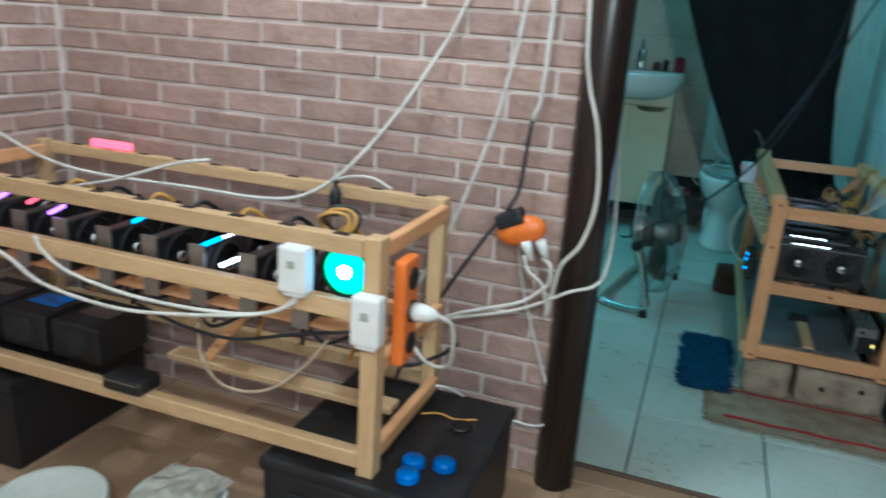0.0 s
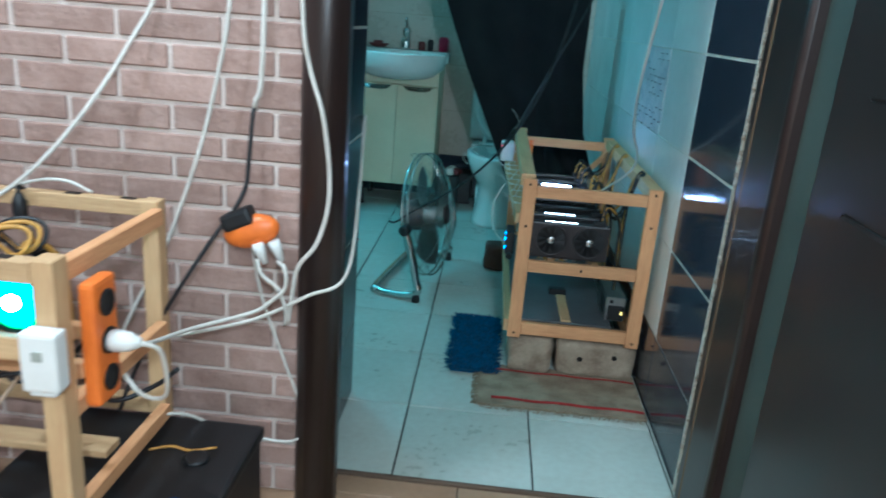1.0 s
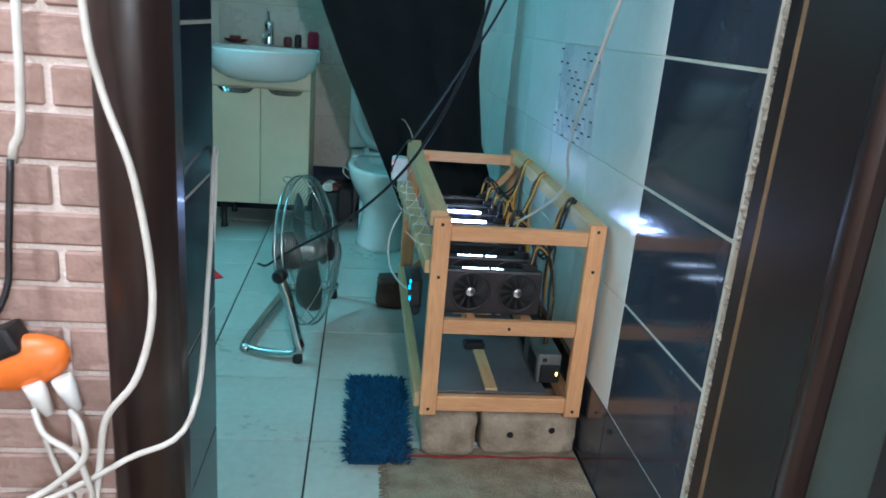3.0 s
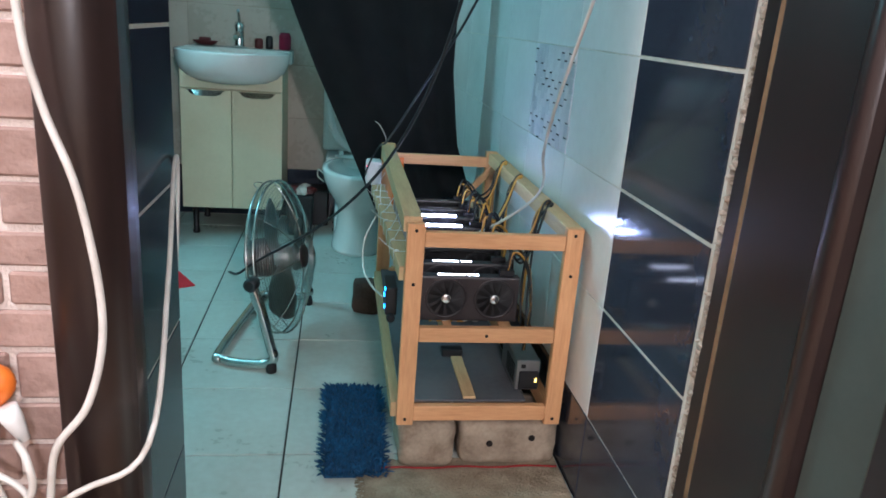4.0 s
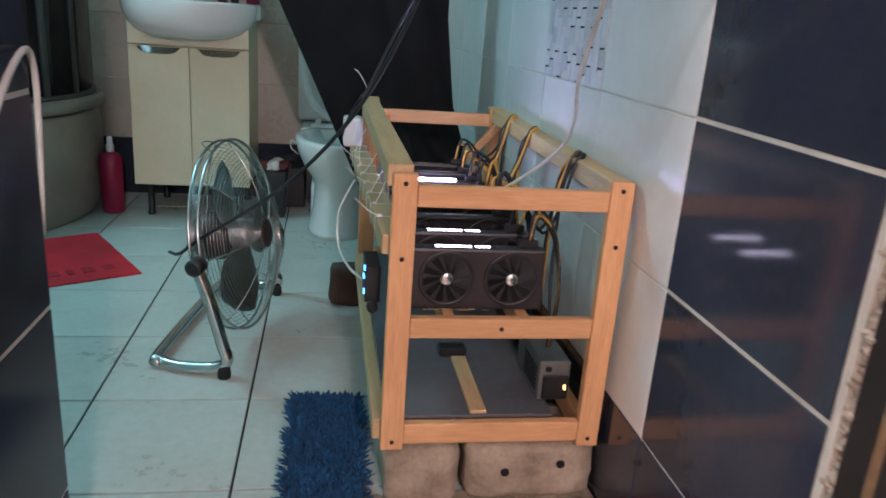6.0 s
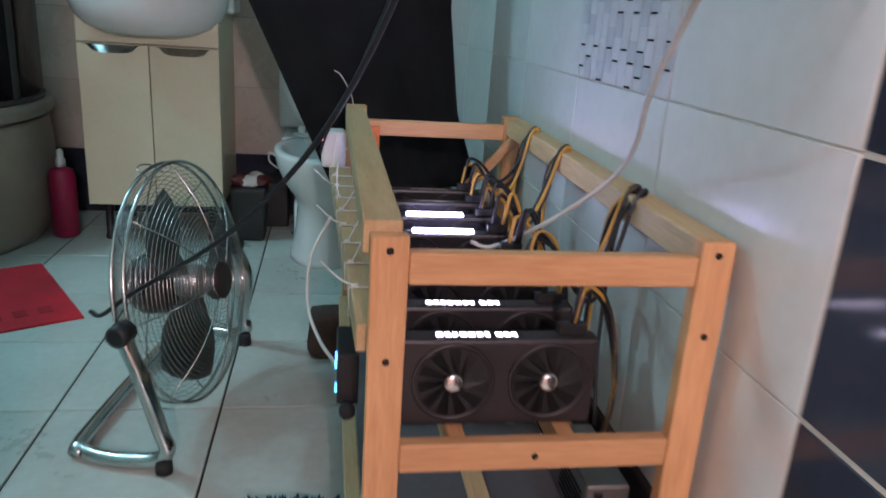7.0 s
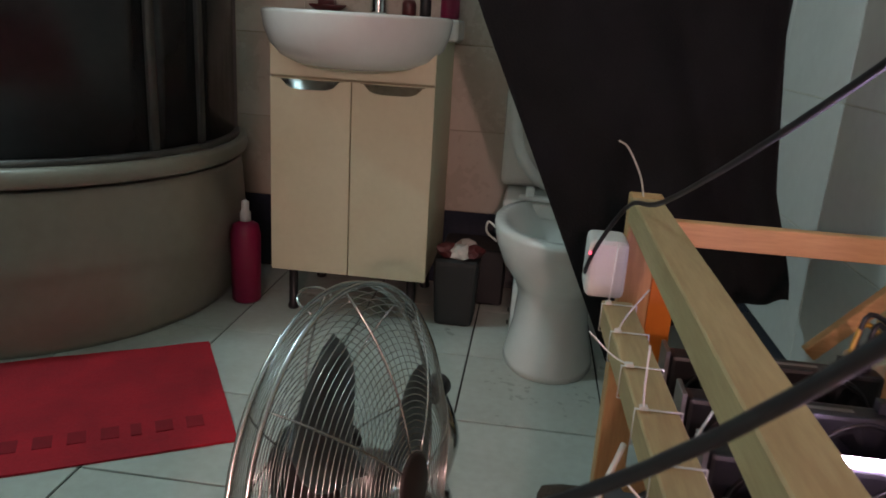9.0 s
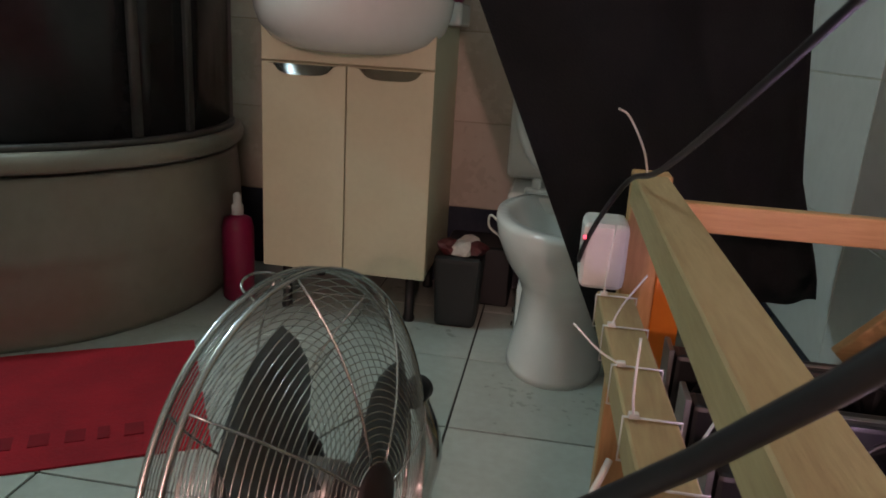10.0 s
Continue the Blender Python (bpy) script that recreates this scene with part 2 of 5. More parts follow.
def mesh_of(name, bm, material):
    bmesh.ops.recalc_face_normals(bm, faces=bm.faces[:])
    me = bpy.data.meshes.new(name)
    bm.to_mesh(me)
    bm.free()
    me.materials.append(material)
    return me


def world_base(ob):
    v = Vector((0, 0, 0))
    while ob:
        v += ob.location
        ob = ob.parent
    return v


def part(name, bm, material, parent, label=""):
    """One mesh object under a thing or a part; the bmesh is given in world places."""
    bmesh.ops.translate(bm, verts=bm.verts[:], vec=-world_base(parent))
    ob = new(name, mesh_of(name, bm, material))
    ob.parent = parent
    return tagged(ob, label)


def thing(name, base, label, category, group="", kind=""):
    ob = new(name)
    ob.empty_display_size = 0.05
    ob.location = base
    return tagged(ob, label, category, group, kind)


def single(name, bm, material, label, category="", group="", kind="", base=None):
    if base is None:
        zs = [v.co for v in bm.verts]
        base = Vector((sum(c.x for c in zs) / len(zs), sum(c.y for c in zs) / len(zs), min(c.z for c in zs)))
    bmesh.ops.translate(bm, verts=bm.verts[:], vec=-Vector(base))
    ob = new(name, mesh_of(name, bm, material))
    ob.location = base
    return tagged(ob, label, category, group, kind)


def structure(name, bm, material, label=""):
    return tagged(new(name, mesh_of(name, bm, material)), label or "", "", "", "structure")


def cable(name, pts, r, material, label, category="cable", group="", step=6):
    return single(name, tube(bmesh.new(), pts, r, 8, step), material, label, category, group, base=pts[0])

# ---- large structure ----
CEIL, WX, BACK_Y, LEFT_X = 2.4, 0.66, 4.86, -1.9
BRICK_Y, BRICK_END, CORNER_X = 1.70, -0.262, -1.74
REVEAL_X, REVEAL_END = -0.235, 2.2

floor = structure("floor", boxed(LEFT_X, 1.2, 1.80, 4.95, -0.12, -0.004), FLOOR_GROUT, "pale grey-green floor tiles with dark dirty joints")
room_floor = structure("floor_room", boxed(-1.9, 1.9, -1.6, 1.80, -0.12, -0.004), BROWN_FLOOR, "brown glazed floor tiles of the front room")
structure("threshold", boxed(-0.25, 0.66, 1.785, 1.80, -0.004, 0.006, bevel=0.002), BROWN_FLOOR, "worn brown threshold strip in the doorway")
wall_brick = structure("wall_brick", boxed(CORNER_X, BRICK_END, BRICK_Y, 1.80, 0, CEIL), MORTAR, "brown-pink brick facing with pale mortar joints")
structure("wall_core", boxed(LEFT_X, REVEAL_X - 0.012, 1.802, REVEAL_END, 0, CEIL), PLASTER, "plastered core of the partition wall")
wall_brick_side = structure("wall_brick_side", boxed(CORNER_X - 0.1, CORNER_X, -1.6, 1.80, 0, CEIL), MORTAR, "brown-pink brick facing of the side wall")
structure("lintel", boxed(-0.262, 1.9, 1.70, 1.862, 2.052, CEIL), PLASTER, "plastered wall over the doorway")
structure("wall_door_side", boxed(0.6765, 1.9, 1.46, 1.862, 0, 2.05), PLASTER, "plastered wall beside the doorway")
wall_east = structure("wall_east", boxed(WX + 0.0022, 0.86, 1.876, 4.95, 0, CEIL), PALE_GROUT, "bathroom wall of white and black glazed tiles")
wall_back = structure("wall_back", boxed(LEFT_X, WX + 0.008, BACK_Y + 0.0022, 4.98, 0, CEIL), WALL_GROUT, "beige tiled back wall of the bathroom")
structure("wall_west", boxed(LEFT_X - 0.1, LEFT_X, 1.80, 4.98, 0, CEIL), BEIGE_TILE, "beige bathroom side wall")
structure("wall_room_east", boxed(1.9, 2.0, -1.6, 1.86, 0, CEIL), PLASTER, "plain wall of the front room")
structure("wall_room_south", boxed(-1.84, 2.0, -1.7, -1.6, 0, CEIL), PLASTER, "plain wall of the front room")
structure("ceiling", boxed(-2.0, 2.0, -1.7, 5.0, CEIL, CEIL + 0.1), CEILING, "plain whitewashed ceiling")

# door casing: a swelling dark profile beside the bricks, the tiled reveal behind it
casing = bmesh.new()
prof = [(-0.262, 1.699), (-0.262, 1.672), (-0.255, 1.656), (-0.235, 1.644), (-0.215, 1.642), (-0.196, 1.648), (-0.184, 1.662), (-0.178, 1.672), (-0.172, 1.676), (-0.170, 1.700), (-0.190, 1.705), (-0.190, 1.79), (-0.235, 1.79), (-0.235, 1.699)]
lo, hi = [casing.verts.new((x, y, 0)) for x, y in prof], [casing.verts.new((x, y, 2.1)) for x, y in prof]
for k in range(len(prof)):
    casing.faces.new((lo[k], lo[(k + 1) % len(prof)], hi[(k + 1) % len(prof)], hi[k])).smooth = k < 8
casing.faces.new(lo[::-1])
casing.faces.new(hi)
structure("door_casing", casing, LAMINATE, "rounded dark brown laminated door casing")
structure("door_casing_east", boxed(0.650, 0.676, 1.575, 1.797, 0, 2.05, bevel=0.003, seg=2), LAMINATE, "dark brown laminated door jamb")
structure("jamb_back_board", boxed(0.657, 0.676, 1.8115, 1.853, 0, 2.05), LAMINATE, "dark laminated strip behind the door jamb")
structure("jamb_edge", boxed(0.652, 0.676, 1.7975, 1.811, 0, 2.04), RAW_EDGE, "raw light brown board edge on the door jamb")
roll_edge = bmesh.new()
prof = [(0.652, 1.5745), (0.636, 1.590), (0.624, 1.586), (0.619, 1.572), (0.621, 1.560), (0.630, 1.553), (0.676, 1.553), (0.676, 1.5745)]
lo, hi = [roll_edge.verts.new((x, y, 0)) for x, y in prof], [roll_edge.verts.new((x, y, 2.1)) for x, y in prof]
for k in range(len(prof)):
    roll_edge.faces.new((lo[k], lo[(k + 1) % len(prof)], hi[(k + 1) % len(prof)], hi[k])).smooth = k < 5
roll_edge.faces.new(lo[::-1])
roll_edge.faces.new(hi)
structure("door_casing_trim", roll_edge, LAMINATE, "rounded dark brown edge of the door casing")
structure("painted_strip", boxed(0.646, 0.676, 1.452, 1.5525, 0, 2.05, bevel=0.002), GREEN_PAINT, "dull grey-green painted strip beside the casing")
structure("door_casing_top", boxed(-0.262, 0.618, 1.645, 1.699, 2.05, 2.14, bevel=0.01, seg=2), LAMINATE, "dark brown laminated casing over the door")
rag = bmesh.new()
rng = random.Random(4)
for k in range(260):
    z = 0.004 + k * 0.0079
    w = 0.004 + 0.008 * rng.random()
    if rng.random() < 0.22:
        continue
    bmesh.ops.create_icosphere(rag, subdivisions=1, radius=1, matrix=Matrix.LocRotScale((0.6625 + rng.uniform(-0.003, 0.004), 1.8605 + rng.uniform(-0.004, 0.007), z), Euler((rng.random() * 3, rng.random() * 3, 0)), (w * 0.7, w, 0.005 + 0.008 * rng.random())))
structure("broken_plaster", rag, ROUGH_PLASTER, "ragged broken plaster between the jamb and the tiles")
structure("tile_edge", boxed(0.6562, 0.668, 1.8675, 1.8755, 0, CEIL), PALE_GROUT, "pale cut edge of the black tiles")
structure("plaster_core", boxed(0.666, 0.6762, 1.8535, 1.8665, 0, 2.05), ROUGH_PLASTER, "rough plaster behind the door jamb")

# open door leaf on the near side of the jamb
leaf = thing("door_1", (0.66, 1.448, 0.01), "dark brown laminated door standing wide open", "door", kind="structure")
turn_leaf = Matrix.Translation((0.66, 1.448, 0.01)) @ Matrix.Rotation(radians(-93), 4, "Z")
bm = boxed(0.0, 0.80, -0.02, 0.02, 0, 2.0, bevel=0.004)
for z0, z1 in ((0.18, 0.86), (1.02, 1.84)):
    box(bm, 0.14, 0.66, -0.027, -0.018, z0, z1, bevel=0.006)
    box(bm, 0.14, 0.66, 0.018, 0.027, z0, z1, bevel=0.006)
bm.transform(turn_leaf)
part("door_leaf", bm, LAMINATE, leaf)
bm = tube(bmesh.new(), [(0.74, -0.02, 0.98), (0.74, -0.06, 0.98), (0.66, -0.06, 0.98)], 0.008, 8, 5)
bm.transform(turn_leaf)
part("door_handle", bm, STEEL, leaf)

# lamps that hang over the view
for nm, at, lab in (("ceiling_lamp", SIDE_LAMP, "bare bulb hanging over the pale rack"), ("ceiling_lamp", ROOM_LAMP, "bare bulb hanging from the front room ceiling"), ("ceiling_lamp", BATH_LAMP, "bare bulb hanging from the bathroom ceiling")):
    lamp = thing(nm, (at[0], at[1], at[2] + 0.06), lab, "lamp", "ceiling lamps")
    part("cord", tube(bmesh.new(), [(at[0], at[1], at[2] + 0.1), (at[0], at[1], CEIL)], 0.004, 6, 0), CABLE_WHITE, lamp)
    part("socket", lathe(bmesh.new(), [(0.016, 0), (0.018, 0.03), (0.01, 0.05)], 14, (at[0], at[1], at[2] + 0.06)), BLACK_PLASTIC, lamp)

# ---- bathroom things ----


def rail(parent, name, x0, x1, y0, y1, z0, z1, woods, label=""):
    d = max((x1 - x0, "x"), (y1 - y0, "y"), (z1 - z0, "z"))[1]
    return part(name, boxed(x0, x1, y0, y1, z0, z1, bevel=0.0018), woods[d], parent, label)


def screws(parent, places, axis="y"):
    for x, y, z in places:
        bm = lathe(bmesh.new(), [(0.0042, -0.001), (0.0042, 0.0012), (0.003, 0.002)], 10)
        bm.transform(Matrix.Translation((x, y, z)) @ Matrix.Rotation(radians(90), 4, "X" if axis == "y" else "Y"))
        part("screw", bm, SCREW, parent, "dark screw head")


rack = thing("mining_rack", (0.43, 2.97, 0.125), "varnished pine timber rack for graphics cards, on concrete blocks", "rack")
for x in (0.226, 0.606):
    rail(rack, "post", x, x + 0.042, 2.44, 2.462, 0.125, 0.648, PINE)
    rail(rack, "post", x - 0.006 if x < 0.4 else x, x + 0.042, 3.46, 3.50, 0.125, 0.66 if x < 0.4 else 0.648, PINE)
rail(rack, "top_rail", 0.218, 0.262, 2.4625, 3.459, 0.622, 0.66, PALE_PINE)
rail(rack, "top_rail", 0.612, 0.654, 2.4625, 3.459, 0.606, 0.645, PALE_PINE)
for z0, z1 in ((0.592, 0.629), (0.351, 0.389), (0.136, 0.177)):
    rail(rack, "cross_rail", 0.2685, 0.6055, 2.442, 2.462, z0, z1, PINE)
    rail(rack, "cross_rail", 0.2685, 0.6055, 3.462, 3.482, z0, z1, PINE)
rail(rack, "side_rail", 0.212, 0.236, 2.4625, 3.459, 0.136, 0.177, PALE_PINE)
rail(rack, "side_rail", 0.61, 0.632, 2.4625, 3.459, 0.136, 0.177, PINE)
rail(rack, "card_rail", 0.33, 0.352, 2.4625, 3.459, 0.351, 0.386, PINE)
rail(rack, "card_rail", 0.47, 0.492, 2.4625, 3.459, 0.351, 0.386, PINE)


def tie_shift(y):
    """The tie rail runs askew: its near end is tucked in behind the front post."""
    return 0.030 * (3.36 - y) / 0.90


bm = boxed(0.184, 0.2255, 2.466, 3.36, 0.50, 0.535, bevel=0.0018)
for v in bm.verts:
    v.co.x += tie_shift(v.co.y)
part("tie_rail", bm, PALE_PINE["y"], rack, "pale pine rail with zip ties round it")
bm = boxed(-0.011, 0.011, -0.009, 0.009, 0, 0.21, bevel=0.0015)
bm.transform(Matrix.Translation((0.50, 3.452, 0.45)) @ Matrix.Rotation(radians(42), 4, "Y"))
part("brace", bm, PINE["x"], rack, "short diagonal brace")
bm = boxed(-0.011, 0.011, -0.009, 0.009, 0, 0.30, bevel=0.0015)
bm.transform(Matrix.Translation((0.27, 3.452, 0.18)) @ Matrix.Rotation(radians(50), 4, "Y"))
part("brace", bm, PINE["x"], rack, "short diagonal brace")
part("base_sheet", boxed(0.2365, 0.558, 2.4635, 3.459, 0.178, 0.184), SHEET, rack, "dull grey base sheet")
part("slat", boxed(0.396, 0.428, 2.466, 2.70, 0.1845, 0.192, bevel=0.001), PALE_PINE["y"], rack, "loose pale slat on the base sheet")
screws(rack, [(0.247, 2.4395, 0.632), (0.627, 2.4395, 0.632), (0.247, 2.4395, 0.50), (0.627, 2.4395, 0.53), (0.247, 2.4395, 0.142), (0.627, 2.4395, 0.142), (0.435, 2.4415, 0.37), (0.238, 3.4595, 0.45), (0.238, 3.4595, 0.62)])

# concrete blocks under the rack


def rock(name, x0, x1, y0, y1, z1, mat, label, cat, seed, group="", holes=()):
    bm = boxed(x0, x1, y0, y1, 0.0, z1)
    bmesh.ops.subdivide_edges(bm, edges=bm.edges[:], cuts=5, use_grid_fill=True)
    c = Vector(((x0 + x1) / 2, (y0 + y1) / 2, z1 / 2))
    for v in bm.verts:
        d = v.co - c
        e = Vector((abs(d.x) / (x1 - x0), abs(d.y) / (y1 - y0), abs(d.z) / z1)) * 2
        k = sum(1 for q in e if q > 0.9)
        if k >= 2:
            v.co -= d * 0.06 * (k - 1)
        v.co += noise.noise_vector(v.co * 22 + Vector((seed, 0, 0))) * 0.006
        v.co.z = min(max(v.co.z, 0.0), z1)
    for f in bm.faces:
        f.smooth = True
    ob = thing(name, ((x0 + x1) / 2, (y0 + y1) / 2, 0), label, cat, group)
    part("block_body", bm, mat, ob)
    for hx, hz in holes:
        bm = lathe(bmesh.new(), [(0.009, 0), (0.008, 0.003)], 9)
        bm.transform(Matrix.Translation((hx, y0 - 0.004, hz)) @ Matrix.Rotation(radians(90), 4, "X"))
        part("pit", bm, SCREW, ob, "dark pit in the concrete")
    return ob


rock("concrete_block", 0.235, 0.383, 2.435, 2.66, 0.124, STONE, "rounded worn concrete block under the rack", "block", 3, "blocks under the rack")
rock("concrete_block", 0.395, 0.655, 2.445, 2.62, 0.124, STONE, "long soiled concrete block with pits under the rack", "block", 9, "blocks under the rack", holes=((0.47, 0.07), (0.58, 0.085)))
rock("brown_brick", 0.136, 0.36, 3.452, 3.54, 0.124, BROWN_BRICK, "dark brown brick under the far end of the rack", "brick", 5, "blocks under the rack")
rock("brown_brick", 0.52, 0.655, 3.452, 3.54, 0.124, BROWN_BRICK, "dark brown brick under the far end of the rack", "brick", 6, "blocks under the rack")

# graphics cards, built once at the origin and copied


def graphics_card(shroud, light, label):
    card = thing("graphics_card", (0, 0, 0), label, "graphics card", "cards in the pine rack")
    bm = boxed(-0.125, 0.125, -0.019, 0.012, 0.006, 0.122, bevel=0.005, seg=2)
    for cx in (-0.056, 0.064):
        lathe(bm, [(0.052, 0.0), (0.052, 0.003), (0.047, 0.003), (0.047, 0.0)], 28, (cx, -0.019, 0.066), turn=Matrix.Rotation(radians(90), 3, "X"))
    part("shroud", bm, shroud, card)
    part("board", boxed(-0.127, 0.122, 0.0125, 0.0145, 0.0, 0.112), PCB, card, "green circuit board")
    part("backplate", boxed(-0.125, 0.12, 0.0148, 0.018, 0.004, 0.118, bevel=0.001), CARD_SHROUD, card)
    part("bracket", boxed(-0.133, -0.1275, -0.02, 0.018, -0.004, 0.128, bevel=0.0006), STEEL, card, "steel slot bracket")
    part("connector", boxed(-0.09, 0.0, 0.0118, 0.0148, -0.009, 0.0), CABLE_YELLOW, card, "gilt edge connector")
    for k in range(5):
        part("pcb_part", boxed(-0.085 + k * 0.026, -0.073 + k * 0.026, -0.004, 0.010, -0.003 + 0.002 * (k % 2), 0.007, bevel=0.001), WHITE_PLASTIC if k % 2 else STEEL, card, "small capacitor under the shroud")
    for cx in (-0.056, 0.064):
        fan = part("fan", lathe(bmesh.new(), [(0.046, 0.0), (0.046, 0.001)], 26, (cx, -0.0195, 0.066), turn=Matrix.Rotation(radians(90), 3, "X")), BLACK_PLASTIC, card)
        for k in range(11):
            a = 2 * math.pi * k / 11
            bm, q = bmesh.new(), []
            for r, da, h in ((0.014, 0.0, 0.0045), (0.044, 0.28, 0.0045), (0.044, 0.62, 0.0012), (0.014, 0.45, 0.0012)):
                q.append(bm.verts.new((cx + r * math.cos(a + da), -0.0195 - h, 0.066 + r * math.sin(a + da))))
            bm.faces.new(q)
            bmesh.ops.solidify(bm, geom=bm.faces[:], thickness=0.0008)
            part("blade", bm, BLACK_PLASTIC, fan)
        part("hub", lathe(bmesh.new(), [(0.0125, 0.0), (0.0125, 0.005), (0.009, 0.0068), (0.0, 0.0068)], 18, (cx, -0.0195, 0.066), turn=Matrix.Rotation(radians(90), 3, "X"), cap=False), HUB, fan, "silver fan hub")
    if light == "letters":
        part("name_plate", boxed(-0.085, 0.03, -0.016, 0.004, 0.1222, 0.1228), BLACK_PLASTIC, card)
        x = -0.078
        for k, w in enumerate((0.0075, 0.0065, 0.0055, 0.0075, 0.0075, 0.0065, 0.0055, 0, 0.0075, 0.0065, 0.0055)):
            if w:
                part("lit_mark", boxed(x, x + w, -0.010, -0.001, 0.1228, 0.1236), TEXT_WHITE, card, "small white-lit mark")
            x += w + 0.0032 if w else 0.005
    elif light == "bar":
        part("light_bar", boxed(-0.06, 0.050, -0.012, 0.002, 0.1222, 0.1262, bevel=0.001), BAR_WHITE, card, "bright white light bar")
    else:
        part("name_plate", boxed(-0.03, 0.05, -0.008, -0.002, 0.1222, 0.1229), STEEL, card, "dull silver maker's plate")
    part("power_plug", boxed(0.075, 0.112, -0.006, 0.008, 0.1222, 0.136, bevel=0.001), BLACK_PLASTIC, card)
    return card


CARD_X, CARD_Z, CARD_Y = 0.390, 0.386, (2.500, 2.603, 2.722, 2.832, 2.942, 3.055, 3.165, 3.275)
kinds = {"letters": graphics_card(CARD_GREY, "letters", "black twin-fan graphics card with white-lit lettering bars"),
         "bar": graphics_card(CARD_SHROUD, "bar", "black graphics card with a glowing white light bar"),
         "plain": graphics_card(CARD_SHROUD, "plain", "black twin-fan graphics card on the card rails")}
used = set()
for y, kind in zip(CARD_Y, ("letters", "letters", "plain", "plain", "bar", "bar", "plain", "plain")):
    m = pose(CARD_X, y, CARD_Z)
    if kind in used:
        copy_thing(kinds[kind], m)
    else:
        kinds[kind].matrix_basis = m
        used.add(kind)

# black and yellow power leads from the cards over the wall-side rail
rng = random.Random(11)
for k, y in enumerate(CARD_Y):
    for j in range(3):
        mat = (CABLE_BLACK, CABLE_YELLOW, CABLE_BLACK)[j]
        dx, dy = rng.uniform(-0.012, 0.012), rng.uniform(-0.02, 0.02)
        ry = y + 0.06 + dy
        pts = [(0.485 + dx, y, 0.522), (0.50 + dx, y + 0.01, 0.56 + 0.02 * rng.random()), (0.545, y + 0.03 + dy, 0.50 + 0.05 * rng.random()), (0.585, ry, 0.56 + dx), (0.612, ry + 0.01, 0.645), (0.63, ry + 0.012 + 0.004 * j, 0.652), (0.598, ry + 0.03, 0.60), (0.59 + dx * 0.5, ry + 0.03 + dy, 0.42), (0.585, ry + dy, 0.30)]
        if k in (0, 2, 3, 5, 7):
            pts = pts[:3] + [(0.56, y + 0.02, 0.42), (0.565 + dx, y + 0.06, 0.28)]
        cable("power_lead", pts, 0.0034, mat, "yellow power lead of a graphics card" if mat is CABLE_YELLOW else "black power lead of a graphics card", "cable", "power leads in the rack", 5)

psu = thing("power_supply", (0.572, 2.60, 0.184), "grey steel power supply on the base sheet", "power supply")
part("case", boxed(0.540, 0.604, 2.515, 2.68, 0.1845, 0.268, bevel=0.003), STEEL, psu)
part("end_cap", boxed(0.548, 0.600, 2.507, 2.5145, 0.190, 0.240, bevel=0.002), BLACK_PLASTIC, psu, "black plastic end")
for k in range(6):
    part("vent_slot", boxed(0.5385, 0.5397, 2.53, 2.62, 0.20 + k * 0.009, 0.2045 + k * 0.009), BLACK_PLASTIC, psu, "dark vent slot")
part("switch", boxed(0.552, 0.564, 2.5125, 2.5147, 0.248, 0.258), BLACK_PLASTIC, psu)
part("pilot_light", boxed(0.590, 0.594, 2.5045, 2.5068, 0.212, 0.222), LED_YELLOW, psu, "tiny yellow pilot lamp")
bd = thing("riser_board", (0.21, 2.66, 0.36), "small dark riser board with blue lights", "circuit board")
part("board", boxed(0.196, 0.2255, 2.60, 2.70, 0.355, 0.43, bevel=0.002), BLACK_PLASTIC, bd)
for y, z in ((2.606, 0.42), (2.63, 0.395), (2.605, 0.372)):
    part("led", boxed(0.1935, 0.1957, y, y + 0.014, z, z + 0.007), LED_BLUE, bd, "blue light")
part("knob", lathe(bmesh.new(), [(0.011, 0), (0.011, 0.012), (0.006, 0.016)], 14, (0.21, 2.595, 0.352), turn=Matrix.Rotation(radians(90), 3, "X")), RUBBER, bd)
single("spare_plug", boxed(0.372, 0.432, 2.708, 2.742, 0.1845, 0.206, bevel=0.003), BLACK_PLASTIC, "small black connector on the base sheet", "connector")
part("folded_card", boxed(0.2635, 0.300, 3.452, 3.4595, 0.389, 0.615, bevel=0.001), ORANGE, thing("orange_card", (0.28, 3.456, 0.389), "bright orange plastic plate by the far post", "plate"))
adapter = thing("white_power_box", (0.197, 3.44, 0.54), "white plastic power box fixed to the rack post", "power box")
part("case", boxed(0.163, 0.2195, 3.405, 3.475, 0.52, 0.605, bevel=0.012, seg=3), WHITE_PLASTIC, adapter)
part("pilot_light", boxed(0.163, 0.167, 3.402, 3.4055, 0.585, 0.589), LED_PINK, adapter, "tiny pink pilot lamp")

